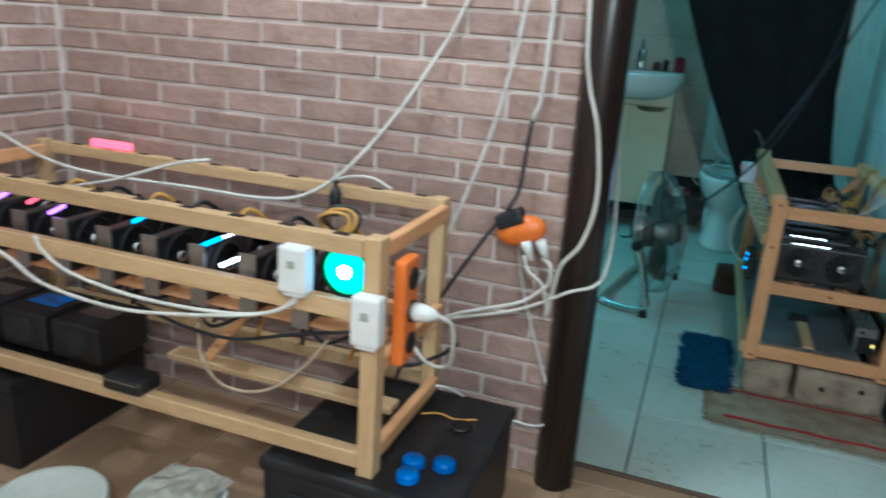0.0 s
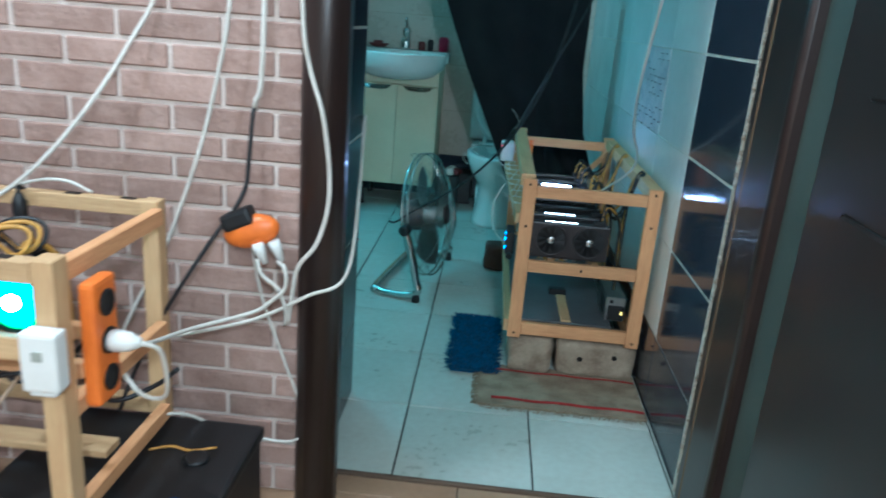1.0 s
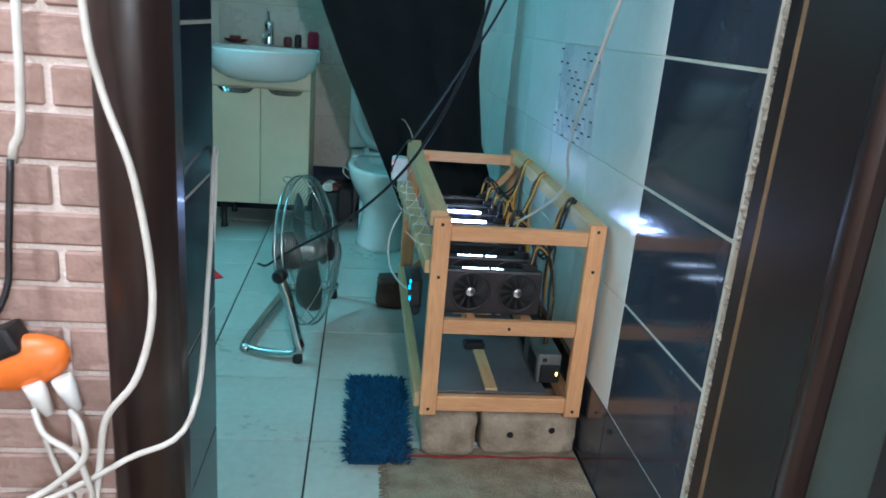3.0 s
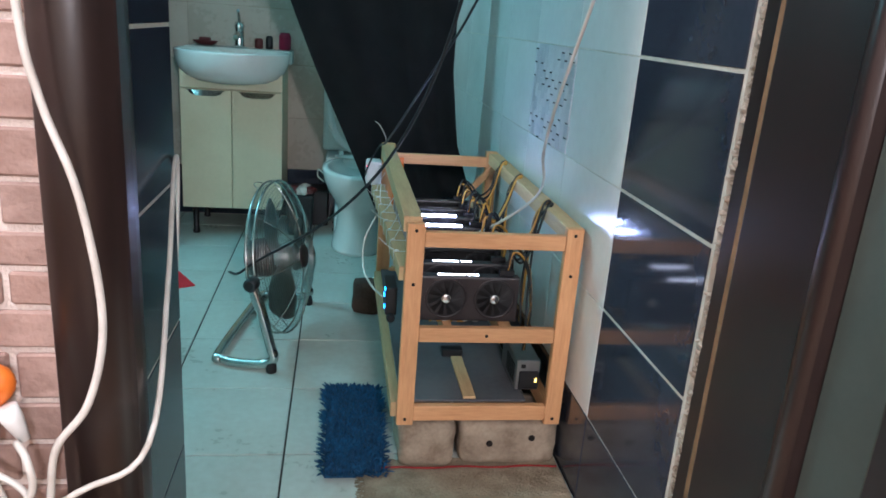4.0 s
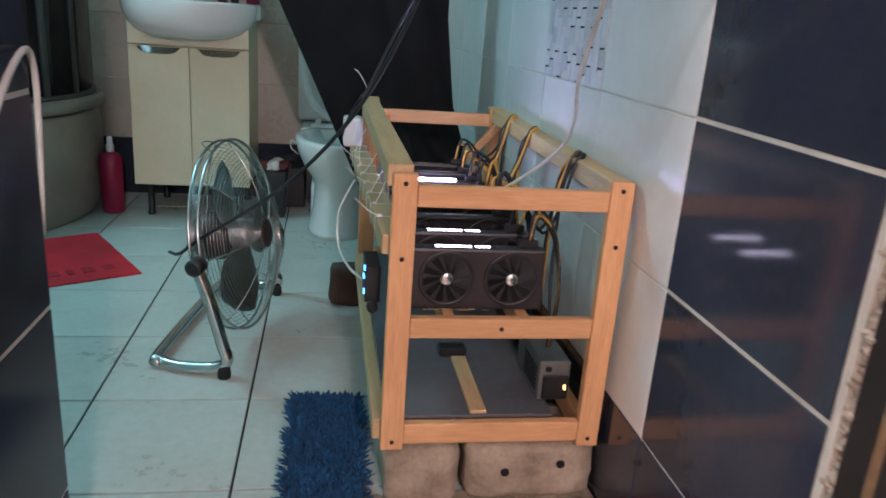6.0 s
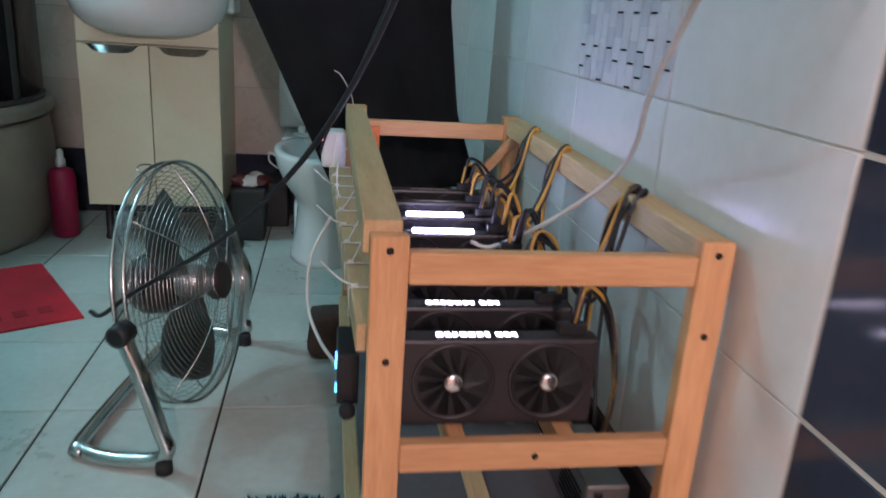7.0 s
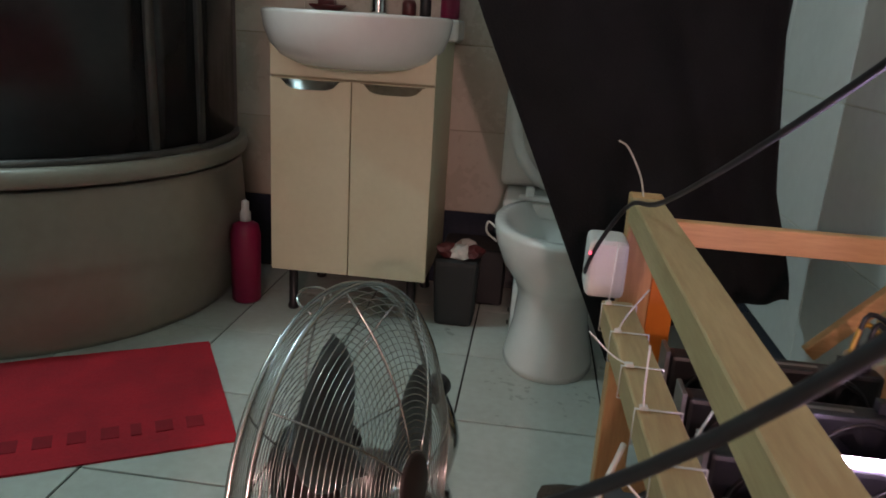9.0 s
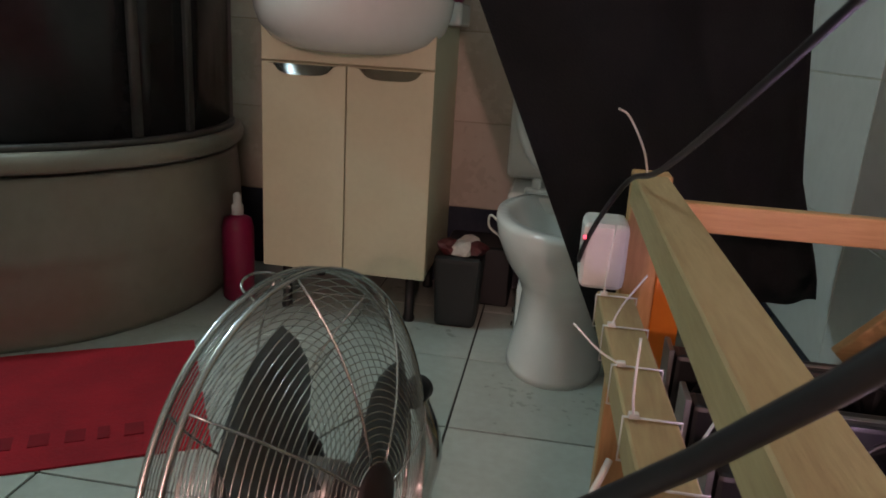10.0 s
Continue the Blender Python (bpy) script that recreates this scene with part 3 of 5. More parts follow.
# zip ties round the tie rail
rng = random.Random(5)
for k in range(9):
    y = 2.58 + k * 0.095
    q = tie_shift(y)
    tie = thing("zip_tie", (0.205 + q, y, 0.536), "white zip tie with a loose tail round the rail", "zip tie", "zip ties on the rail")
    loop = [(0.182 + q, y, 0.498), (0.182 + q, y, 0.537), (0.2275 + q, y, 0.537), (0.2275 + q, y, 0.498)]
    part("band", tube(bmesh.new(), loop, 0.0012, 6, 0, closed=True), WHITE_PLASTIC, tie)
    part("head", boxed(0.186 + q, 0.194 + q, y - 0.003, y + 0.003, 0.5365, 0.5415, bevel=0.0008), WHITE_PLASTIC, tie)
    a = rng.uniform(-0.03, 0.03)
    tail = [(0.19, y, 0.538), (0.195 + a * 0.4, y - 0.012, 0.565), (0.21 + a, y + rng.uniform(-0.03, 0.03), 0.60 + 0.02 * rng.random())] if k % 3 else [(0.19, y, 0.538), (0.17, y + 0.01, 0.545), (0.145, y + 0.02, 0.565)]
    part("tail", tube(bmesh.new(), [(tx + q, ty, tz) for tx, ty, tz in tail], 0.0011, 5, 4), WHITE_PLASTIC, tie)
cable("wire_tail", [(0.238, 3.47, 0.655), (0.228, 3.465, 0.69), (0.205, 3.455, 0.73), (0.190, 3.45, 0.74)], 0.0014, CABLE_WHITE, "stiff white wire end standing on the rack post", "wire")
cable("sensor_lead", [(0.186, 3.05, 0.50), (0.15, 2.98, 0.44), (0.148, 2.90, 0.38), (0.17, 2.80, 0.36), (0.197, 2.69, 0.37)], 0.003, CABLE_WHITE, "thin white lead hanging beside the rack", "cable")
roll = thing("paper_roll", (0.555, 3.40, 0.386), "empty cardboard tube standing in the rack", "cardboard tube")
part("tube", lathe(bmesh.new(), [(0.028, 0.387), (0.028, 0.475), (0.024, 0.475), (0.024, 0.387)], 24, (0.555, 3.40, 0), cap=False), CARDBOARD, roll)

# long cords through the air
cable("fan_cord", [(-0.262, 3.06, 0.30), (-0.23, 3.02, 0.31), (-0.17, 3.0, 0.36), (0.03, 2.845, 0.53), (0.19, 2.69, 0.745), (0.295, 2.53, 1.03), (0.34, 2.35, 1.40), (0.34, 2.2, 1.8), (0.33, 2.1, 2.38)], 0.0043, CABLE_BLACK, "black fan cord slung through the air", "cable")
cable("mains_cord", [(0.172, 3.44, 0.545), (0.162, 3.41, 0.56), (0.178, 3.40, 0.61), (0.206, 3.37, 0.668), (0.218, 3.2, 0.712), (0.25, 2.9, 0.845), (0.29, 2.7, 0.97), (0.355, 2.52, 1.14), (0.45, 2.36, 1.45), (0.53, 2.2, 1.9), (0.56, 2.1, 2.38)], 0.0031, CABLE_BLACK, "black mains cord running to the white power box", "cable")
cable("white_cable", [(0.43, 2.905, 0.50), (0.465, 2.88, 0.50), (0.535, 2.80, 0.57), (0.597, 2.725, 0.655), (0.585, 2.62, 0.73), (0.54, 2.494, 0.813), (0.50, 2.3, 0.95), (0.48, 2.1, 1.13), (0.47, 1.95, 1.30), (0.45, 1.7, 1.6), (0.44, 1.3, 2.0), (0.43, 0.9, 2.38)], 0.0038, CABLE_WHITE, "white cord rising from the lit cards", "cable")
# floor fan: two wire domes, blades, motor and a bent chrome tube stand
FC = Vector((-0.118, 3.238, 0.296))
AX = Vector((0.95, -0.26, 0.16)).normalized()
FT = AX.to_track_quat("Z", "Y").to_matrix()
fan = thing("floor_fan", (-0.14, 3.27, 0.0), "chrome wire floor fan on a bent tube stand, at rest", "fan")
R = 0.257


def guard(name, depth, sign, hole, rings, ribs, label):
    """A wire dome: its inner collar, then each wire ring and rib as a part of it."""
    prof = lambda r: sign * depth * (1 - (r / R) ** 2.6) + sign * 0.012
    circle = lambda r, dz=0.0: [FC + FT @ Vector((r * math.cos(a), r * math.sin(a), prof(r) + dz)) for a in (2 * math.pi * j / 56 for j in range(56))]
    g = part(name, tube(bmesh.new(), circle(hole), 0.0018, 5, 0, closed=True), CHROME, fan, label)
    for k in range(rings):
        part("wire_ring", tube(bmesh.new(), circle(hole + (R - hole) * (k + 0.7) / rings), 0.00075, 4, 0, closed=True), CHROME, g)
    for k in range(ribs):
        a = 2 * math.pi * k / ribs
        part("rib", tube(bmesh.new(), [FC + FT @ Vector((r * math.cos(a), r * math.sin(a), prof(r) + sign * 0.0015)) for r in (hole + (R - hole) * j / 9 for j in range(10))], 0.0017, 5, 0), CHROME, g)


guard("front_guard", 0.068, 1, 0.040, 26, 8, "chrome front wire guard")
guard("back_guard", 0.062, -1, 0.055, 24, 8, "chrome rear wire guard")
bm = bmesh.new()
for zz in (-0.012, 0.012):
    tube(bm, [FC + FT @ Vector((R * math.cos(a), R * math.sin(a), zz)) for a in (2 * math.pi * j / 72 for j in range(72))], 0.0038, 8, 0, closed=True)
part("rim", bm, CHROME, fan, "thick chrome rim ring")
part("badge", lathe(bmesh.new(), [(0.040, 0.078), (0.040, 0.083), (0.034, 0.086), (0.0, 0.086)], 26, FC, turn=FT, cap=False), DARK_MOTOR, fan, "dark round badge on the guard")
part("motor", lathe(bmesh.new(), [(0.03, -0.115), (0.058, -0.108), (0.066, -0.09), (0.066, -0.03), (0.05, -0.02), (0.02, -0.015)], 26, FC, turn=FT), DARK_MOTOR, fan, "dark ribbed motor")
part("hub", lathe(bmesh.new(), [(0.036, -0.012), (0.036, 0.03), (0.028, 0.04), (0.0, 0.042)], 22, FC, turn=FT, cap=False), STEEL, fan)
for k in range(3):
    bm = bmesh.new()
    grid = []
    for i in range(7):
        r = 0.034 + (0.212 - 0.034) * i / 6
        w = 0.55 + 0.35 * math.sin(math.pi * i / 6)
        row = []
        for j in range(6):
            a = 2 * math.pi * k / 3 + (j / 5 - 0.5) * w * 1.5
            row.append(bm.verts.new(FC + FT @ Vector((r * math.cos(a), r * math.sin(a), 0.014 + 0.036 * (j / 5 - 0.5) * (1 - 0.4 * i / 6)))))
        grid.append(row)
    for i in range(6):
        for j in range(5):
            bm.faces.new((grid[i][j], grid[i + 1][j], grid[i + 1][j + 1], grid[i][j + 1])).smooth = True
    bmesh.ops.solidify(bm, geom=bm.faces[:], thickness=0.0015)
    part("blade", bm, BLADE, fan, "broad aluminium blade")
near, far = Vector((-0.184, 2.970, 0.294)), Vector((-0.052, 3.508, 0.294))
stand = [near, near + Vector((0.030, -0.004, -0.09)), Vector((-0.128, 2.978, 0.085)), Vector((-0.118, 2.975, 0.045)), Vector((-0.150, 2.982, 0.022)), Vector((-0.23, 3.0, 0.016)), Vector((-0.284, 3.03, 0.016)), Vector((-0.300, 3.08, 0.018)),
         Vector((-0.225, 3.55, 0.018)), Vector((-0.195, 3.60, 0.016)), Vector((-0.13, 3.60, 0.016)), Vector((-0.065, 3.575, 0.022)), Vector((-0.03, 3.556, 0.045)), Vector((-0.04, 3.553, 0.085)), far + Vector((0.030, 0.004, -0.09)), far]
part("stand", tube(bmesh.new(), stand, 0.0155, 12, 5), CHROME, fan, "bent chrome tube stand")
for p in (near, far):
    d = (far - near).normalized()
    q = d.to_track_quat("Z", "Y").to_matrix()
    part("pivot_knob", lathe(bmesh.new(), [(0.013, -0.022), (0.021, -0.018), (0.021, 0.018), (0.013, 0.022)], 16, p, turn=q), BLACK_PLASTIC, fan, "black pivot knob")
for x, y in ((-0.125, 2.972), (-0.035, 3.548)):
    part("rubber_foot", lathe(bmesh.new(), [(0.016, 0.0), (0.017, 0.01), (0.015, 0.03)], 14, (x, y, 0)), RUBBER, fan, "black rubber foot")
part("carry_handle", tube(bmesh.new(), [FC + FT @ Vector(v) for v in ((-0.03, 0.235, -0.02), (-0.028, 0.252, -0.04), (0.0, 0.258, -0.05), (0.028, 0.252, -0.04), (0.03, 0.235, -0.02))], 0.0018, 6, 5), CHROME, fan, "thin wire carrying handle")

# wash cabinet and basin
VX0, VX1, VY = -0.676, -0.206, 4.43
van = thing("wash_cabinet", (-0.44, 4.62, 0.0), "cream painted wash cabinet with two doors under the basin", "cabinet")
part("body", boxed(VX0 + 0.002, VX1 - 0.002, VY + 0.02, 4.858, 0.147, 0.83, bevel=0.003), CREAM, van)
part("apron", boxed(VX0, VX1, VY + 0.001, VY + 0.0195, 0.718, 0.815, bevel=0.002), CREAM, van)
for k, (x0, x1) in enumerate(((VX0, -0.4425), (-0.4395, VX1))):
    door = part("door", boxed(x0, x1, VY, VY + 0.0185, 0.145, 0.714, bevel=0.003, seg=2), CREAM, van)
    c = (x0 + x1) / 2
    bm = bmesh.new()
    n = 10
    for zz in (0,):
        top, bot = [], []
        for j in range(n + 1):
            u = j / n * 2 - 1
            top.append(bm.verts.new((c + 0.098 * u, VY - 0.004 - 0.017 * (1 - u * u), 0.712)))
            bot.append(bm.verts.new((c + 0.084 * u, VY - 0.002 - 0.004 * (1 - u * u), 0.712 - 0.026 * (1 - abs(u) ** 5) - 0.002)))
        for j in range(n):
            bm.faces.new((top[j], top[j + 1], bot[j + 1], bot[j])).smooth = True
    bmesh.ops.solidify(bm, geom=bm.faces[:], thickness=0.002)
    part("handle", bm, CHROME, door, "chrome cup handle")
for x in (VX0 + 0.05, VX1 - 0.05):
    for y in (VY + 0.06, 4.80):
        part("leg", lathe(bmesh.new(), [(0.016, 0), (0.018, 0.01), (0.014, 0.02), (0.014, 0.147)], 12, (x, y, 0)), BLACK_PLASTIC, van, "dark short leg")
basin = thing("washbasin", (-0.44, 4.62, 0.80), "white porcelain washbasin on the cabinet", "washbasin")
bm = lathe(bmesh.new(), [(0.02, 0.744), (0.10, 0.747), (0.165, 0.757), (0.212, 0.778), (0.243, 0.810), (0.258, 0.848), (0.264, 0.886), (0.264, 0.893), (0.256, 0.897), (0.244, 0.892), (0.215, 0.84), (0.15, 0.79), (0.02, 0.775)], 48, (-0.438, 4.47, 0), sx=1.0, sy=0.86)
part("bowl", bm, PORCELAIN, basin)
part("back_ledge", boxed(-0.698, -0.178, 4.66, 4.858, 0.832, 0.897, bevel=0.012, seg=3), PORCELAIN, basin)
tap = thing("tap", (-0.445, 4.77, 0.897), "chrome mixer tap on the basin ledge", "tap")
part("body", lathe(bmesh.new(), [(0.028, 0.898), (0.024, 0.91), (0.022, 0.985), (0.026, 1.0), (0.02, 1.02)], 18, (-0.445, 4.77, 0)), CHROME, tap)
part("spout", tube(bmesh.new(), [(-0.445, 4.76, 0.95), (-0.445, 4.68, 0.965), (-0.445, 4.62, 0.95)], 0.012, 10, 5), CHROME, tap)
part("lever", tube(bmesh.new(), [(-0.445, 4.77, 1.015), (-0.442, 4.72, 1.055), (-0.44, 4.68, 1.075)], 0.007, 8, 4), CHROME, tap)
dish = thing("soap_dish", (-0.615, 4.79, 0.897), "brown soap dish on the basin ledge", "soap dish")
part("dish", lathe(bmesh.new(), [(0.035, 0.898), (0.06, 0.915), (0.062, 0.92), (0.05, 0.918)], 22, (-0.615, 4.79, 0), sy=0.6), MAROON, dish)
part("soap", boxed(-0.645, -0.59, 4.775, 4.81, 0.918, 0.935, bevel=0.006, seg=2), MAROON, dish, "dark soap bar")
for x, r, h, m, lab in ((-0.352, 0.022, 0.05, MAROON, "small maroon jar on the basin ledge"), (-0.30, 0.018, 0.065, BLACK_PLASTIC, "small dark bottle on the basin ledge"), (-0.222, 0.03, 0.085, PINK, "red plastic cup on the basin ledge")):
    single("jar", lathe(bmesh.new(), [(r * 0.85, 0.8975), (r, 0.905), (r, 0.8975 + h * 0.8), (r * 0.7, 0.8975 + h)], 18, (x, 4.79, 0)), m, lab, "jar", "things on the basin")

# toilet
TX = 0.168
wc = thing("toilet", (TX, 4.35, 0.0), "white porcelain toilet with its lid up", "toilet")
bm = bmesh.new()
levels = [(0.0, 4.335, 0.125, 0.182), (0.02, 4.335, 0.123, 0.18), (0.10, 4.345, 0.105, 0.165), (0.19, 4.35, 0.098, 0.16), (0.235, 4.335, 0.112, 0.185), (0.29, 4.31, 0.145, 0.225), (0.35, 4.295, 0.168, 0.25), (0.395, 4.29, 0.176, 0.26), (0.408, 4.29, 0.174, 0.258), (0.41, 4.29, 0.145, 0.225), (0.36, 4.29, 0.125, 0.2), (0.25, 4.32, 0.06, 0.1)]
rings = []
for z, cy, rx, ry in levels:
    rings.append([bm.verts.new((TX + rx * math.cos(a), cy + ry * math.sin(a), z)) for a in (2 * math.pi * k / 40 for k in range(40))])
for a, b in zip(rings, rings[1:]):
    for k in range(40):
        bm.faces.new((a[k], a[(k + 1) % 40], b[(k + 1) % 40], b[k])).smooth = True
bm.faces.new(rings[0][::-1])
bm.faces.new(rings[-1])
part("bowl", bm, PORCELAIN, wc)
part("foot", boxed(TX - 0.115, TX + 0.115, 4.40, 4.70, 0.0, 0.19, bevel=0.03, seg=3), PORCELAIN, wc)
part("shelf", boxed(TX - 0.165, TX + 0.165, 4.47, 4.82, 0.36, 0.41, bevel=0.015, seg=3), PORCELAIN, wc)
tank = part("tank", boxed(TX - 0.185, TX + 0.185, 4.66, 4.855, 0.412, 0.79, bevel=0.025, seg=3), PORCELAIN, wc)
part("tank_lid", boxed(TX - 0.192, TX + 0.192, 4.652, 4.857, 0.792, 0.82, bevel=0.01, seg=2), PORCELAIN, tank)
seat = bmesh.new()
tube(seat, [(TX + 0.15 * math.cos(a), 4.565 + 0.03 * math.sin(a), 0.64 + 0.2 * math.sin(a)) for a in (2 * math.pi * k / 36 for k in range(36))], 0.018, 10, 0, closed=True)
part("seat", seat, WHITE_PLASTIC, wc, "raised white plastic seat ring")
bm = lathe(bmesh.new(), [(0.0, 0.0), (0.17, 0.0), (0.178, 0.006), (0.17, 0.014), (0.0, 0.018)], 36, cap=False, sy=1.22)
bm.transform(Matrix.Translation((TX, 4.635, 0.645)) @ Matrix.Rotation(radians(81), 4, "X"))
part("lid", bm, WHITE_PLASTIC, wc, "raised white lid")
bm = boxed(TX - 0.12, TX + 0.12, 4.455, 4.485, 0.414, 0.428, bevel=0.004)
for x in (TX - 0.09, TX + 0.09):
    box(bm, x - 0.012, x + 0.012, 4.45, 4.49, 0.428, 0.452, bevel=0.004)
part("hinge", bm, WHITE_PLASTIC, wc, "white seat hinge")
for z in (0.055, 0.095):
    part("bolt_cap", lathe(bmesh.new(), [(0.007, 0), (0.006, 0.004)], 10, (TX - 0.119, 4.42, z), turn=Matrix.Rotation(radians(-90), 3, "Y")), SCREW, wc, "dark fixing bolt")
cable("tank_hose", [(TX - 0.17, 4.33, 0.36), (TX - 0.195, 4.34, 0.375), (TX - 0.198, 4.36, 0.34), (TX - 0.17, 4.38, 0.31)], 0.003, CABLE_WHITE, "white wire loop at the toilet rim", "wire")

# corner tub with its smoked screen
TC, TR = Vector((-1.5, 4.5)), 0.655
tub = thing("corner_bath", (-1.4, 4.4, 0.0), "cream acrylic corner bath with a rounded front", "bath")


def arc_wall(r_lo, r_hi, z0, z1, a0, a1, n, thick, zs=1, radii=None):
    """A curved upright wall round the tub's centre, following the tub's rounded outline."""
    bm = bmesh.new()
    rows = []
    for i in range(zs + 1):
        z = z0 + (z1 - z0) * i / zs
        r = radii(i / zs) if radii else r_lo + (r_hi - r_lo) * i / zs
        rows.append(([], []))
        for j in range(n + 1):
            a = radians(a0 + (a1 - a0) * j / n)
            for side, rr in ((0, r), (1, r - thick)):
                rows[-1][side].append(bm.verts.new((TC.x + rr * math.cos(a), TC.y + rr * math.sin(a), z)))
    for (o0, i0), (o1, i1) in zip(rows, rows[1:]):
        for j in range(n):
            bm.faces.new((o0[j], o0[j + 1], o1[j + 1], o1[j])).smooth = True
            bm.faces.new((i0[j + 1], i0[j], i1[j], i1[j + 1])).smooth = True
        bm.faces.new((o0[0], o1[0], i1[0], i0[0]))
        bm.faces.new((o0[-1], i0[-1], i1[-1], o1[-1]))
    for j in range(n):
        bm.faces.new((rows[-1][0][j], rows[-1][0][j + 1], rows[-1][1][j + 1], rows[-1][1][j]))
        bm.faces.new((rows[0][0][j + 1], rows[0][0][j], rows[0][1][j], rows[0][1][j + 1]))
    return bm


def panel_radius(u):
    """The bath front bulges above a shallow moulded step and draws in towards the floor."""
    step = 0.010 / (1 + math.exp((u - 0.49) * 60))
    return TR + 0.012 * math.sin(u * math.pi) - step - 0.020 * (1 - u) ** 4


part("front_panel", arc_wall(0, 0, 0.0, 0.436, -148, 33, 44, 0.02, 30, panel_radius), ACRYLIC, tub)
part("rim", arc_wall(0, 0, 0.4475, 0.497, -148, 33, 44, 0.075, 8, lambda u: TR + 0.010 + 0.012 * math.sin(u * math.pi) ** 0.6), ACRYLIC, tub)
part("deck", boxed(LEFT_X + 0.002, -1.30, 4.2, BACK_Y - 0.002, 0.0, 0.45), ACRYLIC, tub)
screen = thing("shower_screen", (-1.4, 4.4, 0.4975), "dark smoked curved shower screen on the bath", "shower screen")
for a0, a1 in ((-146, -26.2), (-23.8, -10.2), (-7.8, 22.6)):
    part("pane", arc_wall(TR - 0.02, TR - 0.02, 0.515, 2.0, a0, a1, max(4, int((a1 - a0) / 4)), 0.006), SMOKED, screen)
for a in (-147, -25, -9, 23.8):
    part("upright", arc_wall(TR - 0.01, TR - 0.01, 0.515, 2.0, a - 1.1, a + 1.1, 2, 0.028), FRAME_GREY, screen)
part("bottom_track", arc_wall(TR - 0.005, TR - 0.005, 0.4975, 0.514, -148, 25, 40, 0.036), FRAME_GREY, screen)
part("top_track", arc_wall(TR - 0.005, TR - 0.005, 2.001, 2.03, -148, 25, 40, 0.036), FRAME_GREY, screen)

bottle = thing("shampoo_bottle", (-0.79, 4.515, 0.0), "tall pink plastic bottle with a white pump cap", "bottle")
part("bottle_body", lathe(bmesh.new(), [(0.040, 0), (0.046, 0.008), (0.047, 0.22), (0.04, 0.25), (0.016, 0.262)], 26, (-0.79, 4.515, 0)), PINK, bottle)
part("cap", lathe(bmesh.new(), [(0.017, 0.262), (0.017, 0.29), (0.012, 0.295), (0.012, 0.322), (0.005, 0.328)], 16, (-0.79, 4.515, 0)), WHITE_PLASTIC, bottle, "white pump cap")

bin_ = thing("waste_bin", (-0.125, 4.53, 0.0), "small dark waste bin with paper on top", "bin")
bm = boxed(-0.19, -0.05, 4.46, 4.60, 0.0, 0.215, bevel=0.02, seg=3)
for v in bm.verts:
    k = 0.84 + 0.16 * v.co.z / 0.215
    v.co.x, v.co.y = -0.12 + (v.co.x + 0.12) * k, 4.53 + (v.co.y - 4.53) * k
part("bin_body", bm, BIN_GREY, bin_)
rng = random.Random(8)
for k, (x, y, m) in enumerate(((-0.15, 4.50, MAROON), (-0.11, 4.49, PAPER), (-0.075, 4.50, MAROON), (-0.10, 4.55, PAPER))):
    bm = bmesh.new()
    bmesh.ops.create_icosphere(bm, subdivisions=2, radius=0.034)
    for v in bm.verts:
        v.co *= 1 + 0.45 * noise.noise(v.co * 40 + Vector((k * 5, 0, 0)))
        v.co.z *= 0.7
    bm.transform(Matrix.Translation((x, y, 0.235)))
    part("crumpled_paper", bm, m, bin_, "crumpled waste paper")
# black block added to stand for the shade in the gap behind the bin
single("dark_crate", boxed(-0.19, 0.02, 4.68, 4.855, 0.0, 0.19, bevel=0.006), BLACK_PLASTIC, "black block added for the shade behind the bin, beside the toilet", "box")

# red mat with worn dark print
U, V_ = Vector((-0.866, -0.5, 0)), Vector((0.512, -0.859, 0))
O = Vector((-0.762, 4.172, 0))
mat_ob = thing("red_mat", O + U * 0.35 + V_ * 0.26, "worn red felt bath mat with faded dark print", "mat")
basis = Matrix(((U.x, V_.x, 0, O.x), (U.y, V_.y, 0, O.y), (0, 0, 1, 0), (0, 0, 0, 1)))
bm = bmesh.new()
bmesh.ops.create_grid(bm, x_segments=26, y_segments=18, size=0.5, matrix=Matrix.Translation((0.37, 0.262, 0)) @ Matrix.Diagonal((0.74, 0.524, 1, 1)))
for v in bm.verts:
    v.co.z = 0.006 + 0.0025 * noise.noise(v.co * 9)
r = bmesh.ops.extrude_face_region(bm, geom=bm.faces[:])
for v in r["geom"]:
    if isinstance(v, bmesh.types.BMVert):
        v.co.z = 0.0008
bm.transform(basis)
part("felt", bm, RED_MAT, mat_ob)
x = 0.06
for w in (0.05, 0.05, 0.03, 0.05, 0.05, 0.05, 0.05, 0.03, 0.05):
    bm = boxed(x, x + w * 0.72, 0.40, 0.446, 0.0035, 0.0078)
    bm.transform(basis)
    part("print_mark", bm, MAT_PRINT, mat_ob, "faded dark printed mark")
    x += w + 0.014

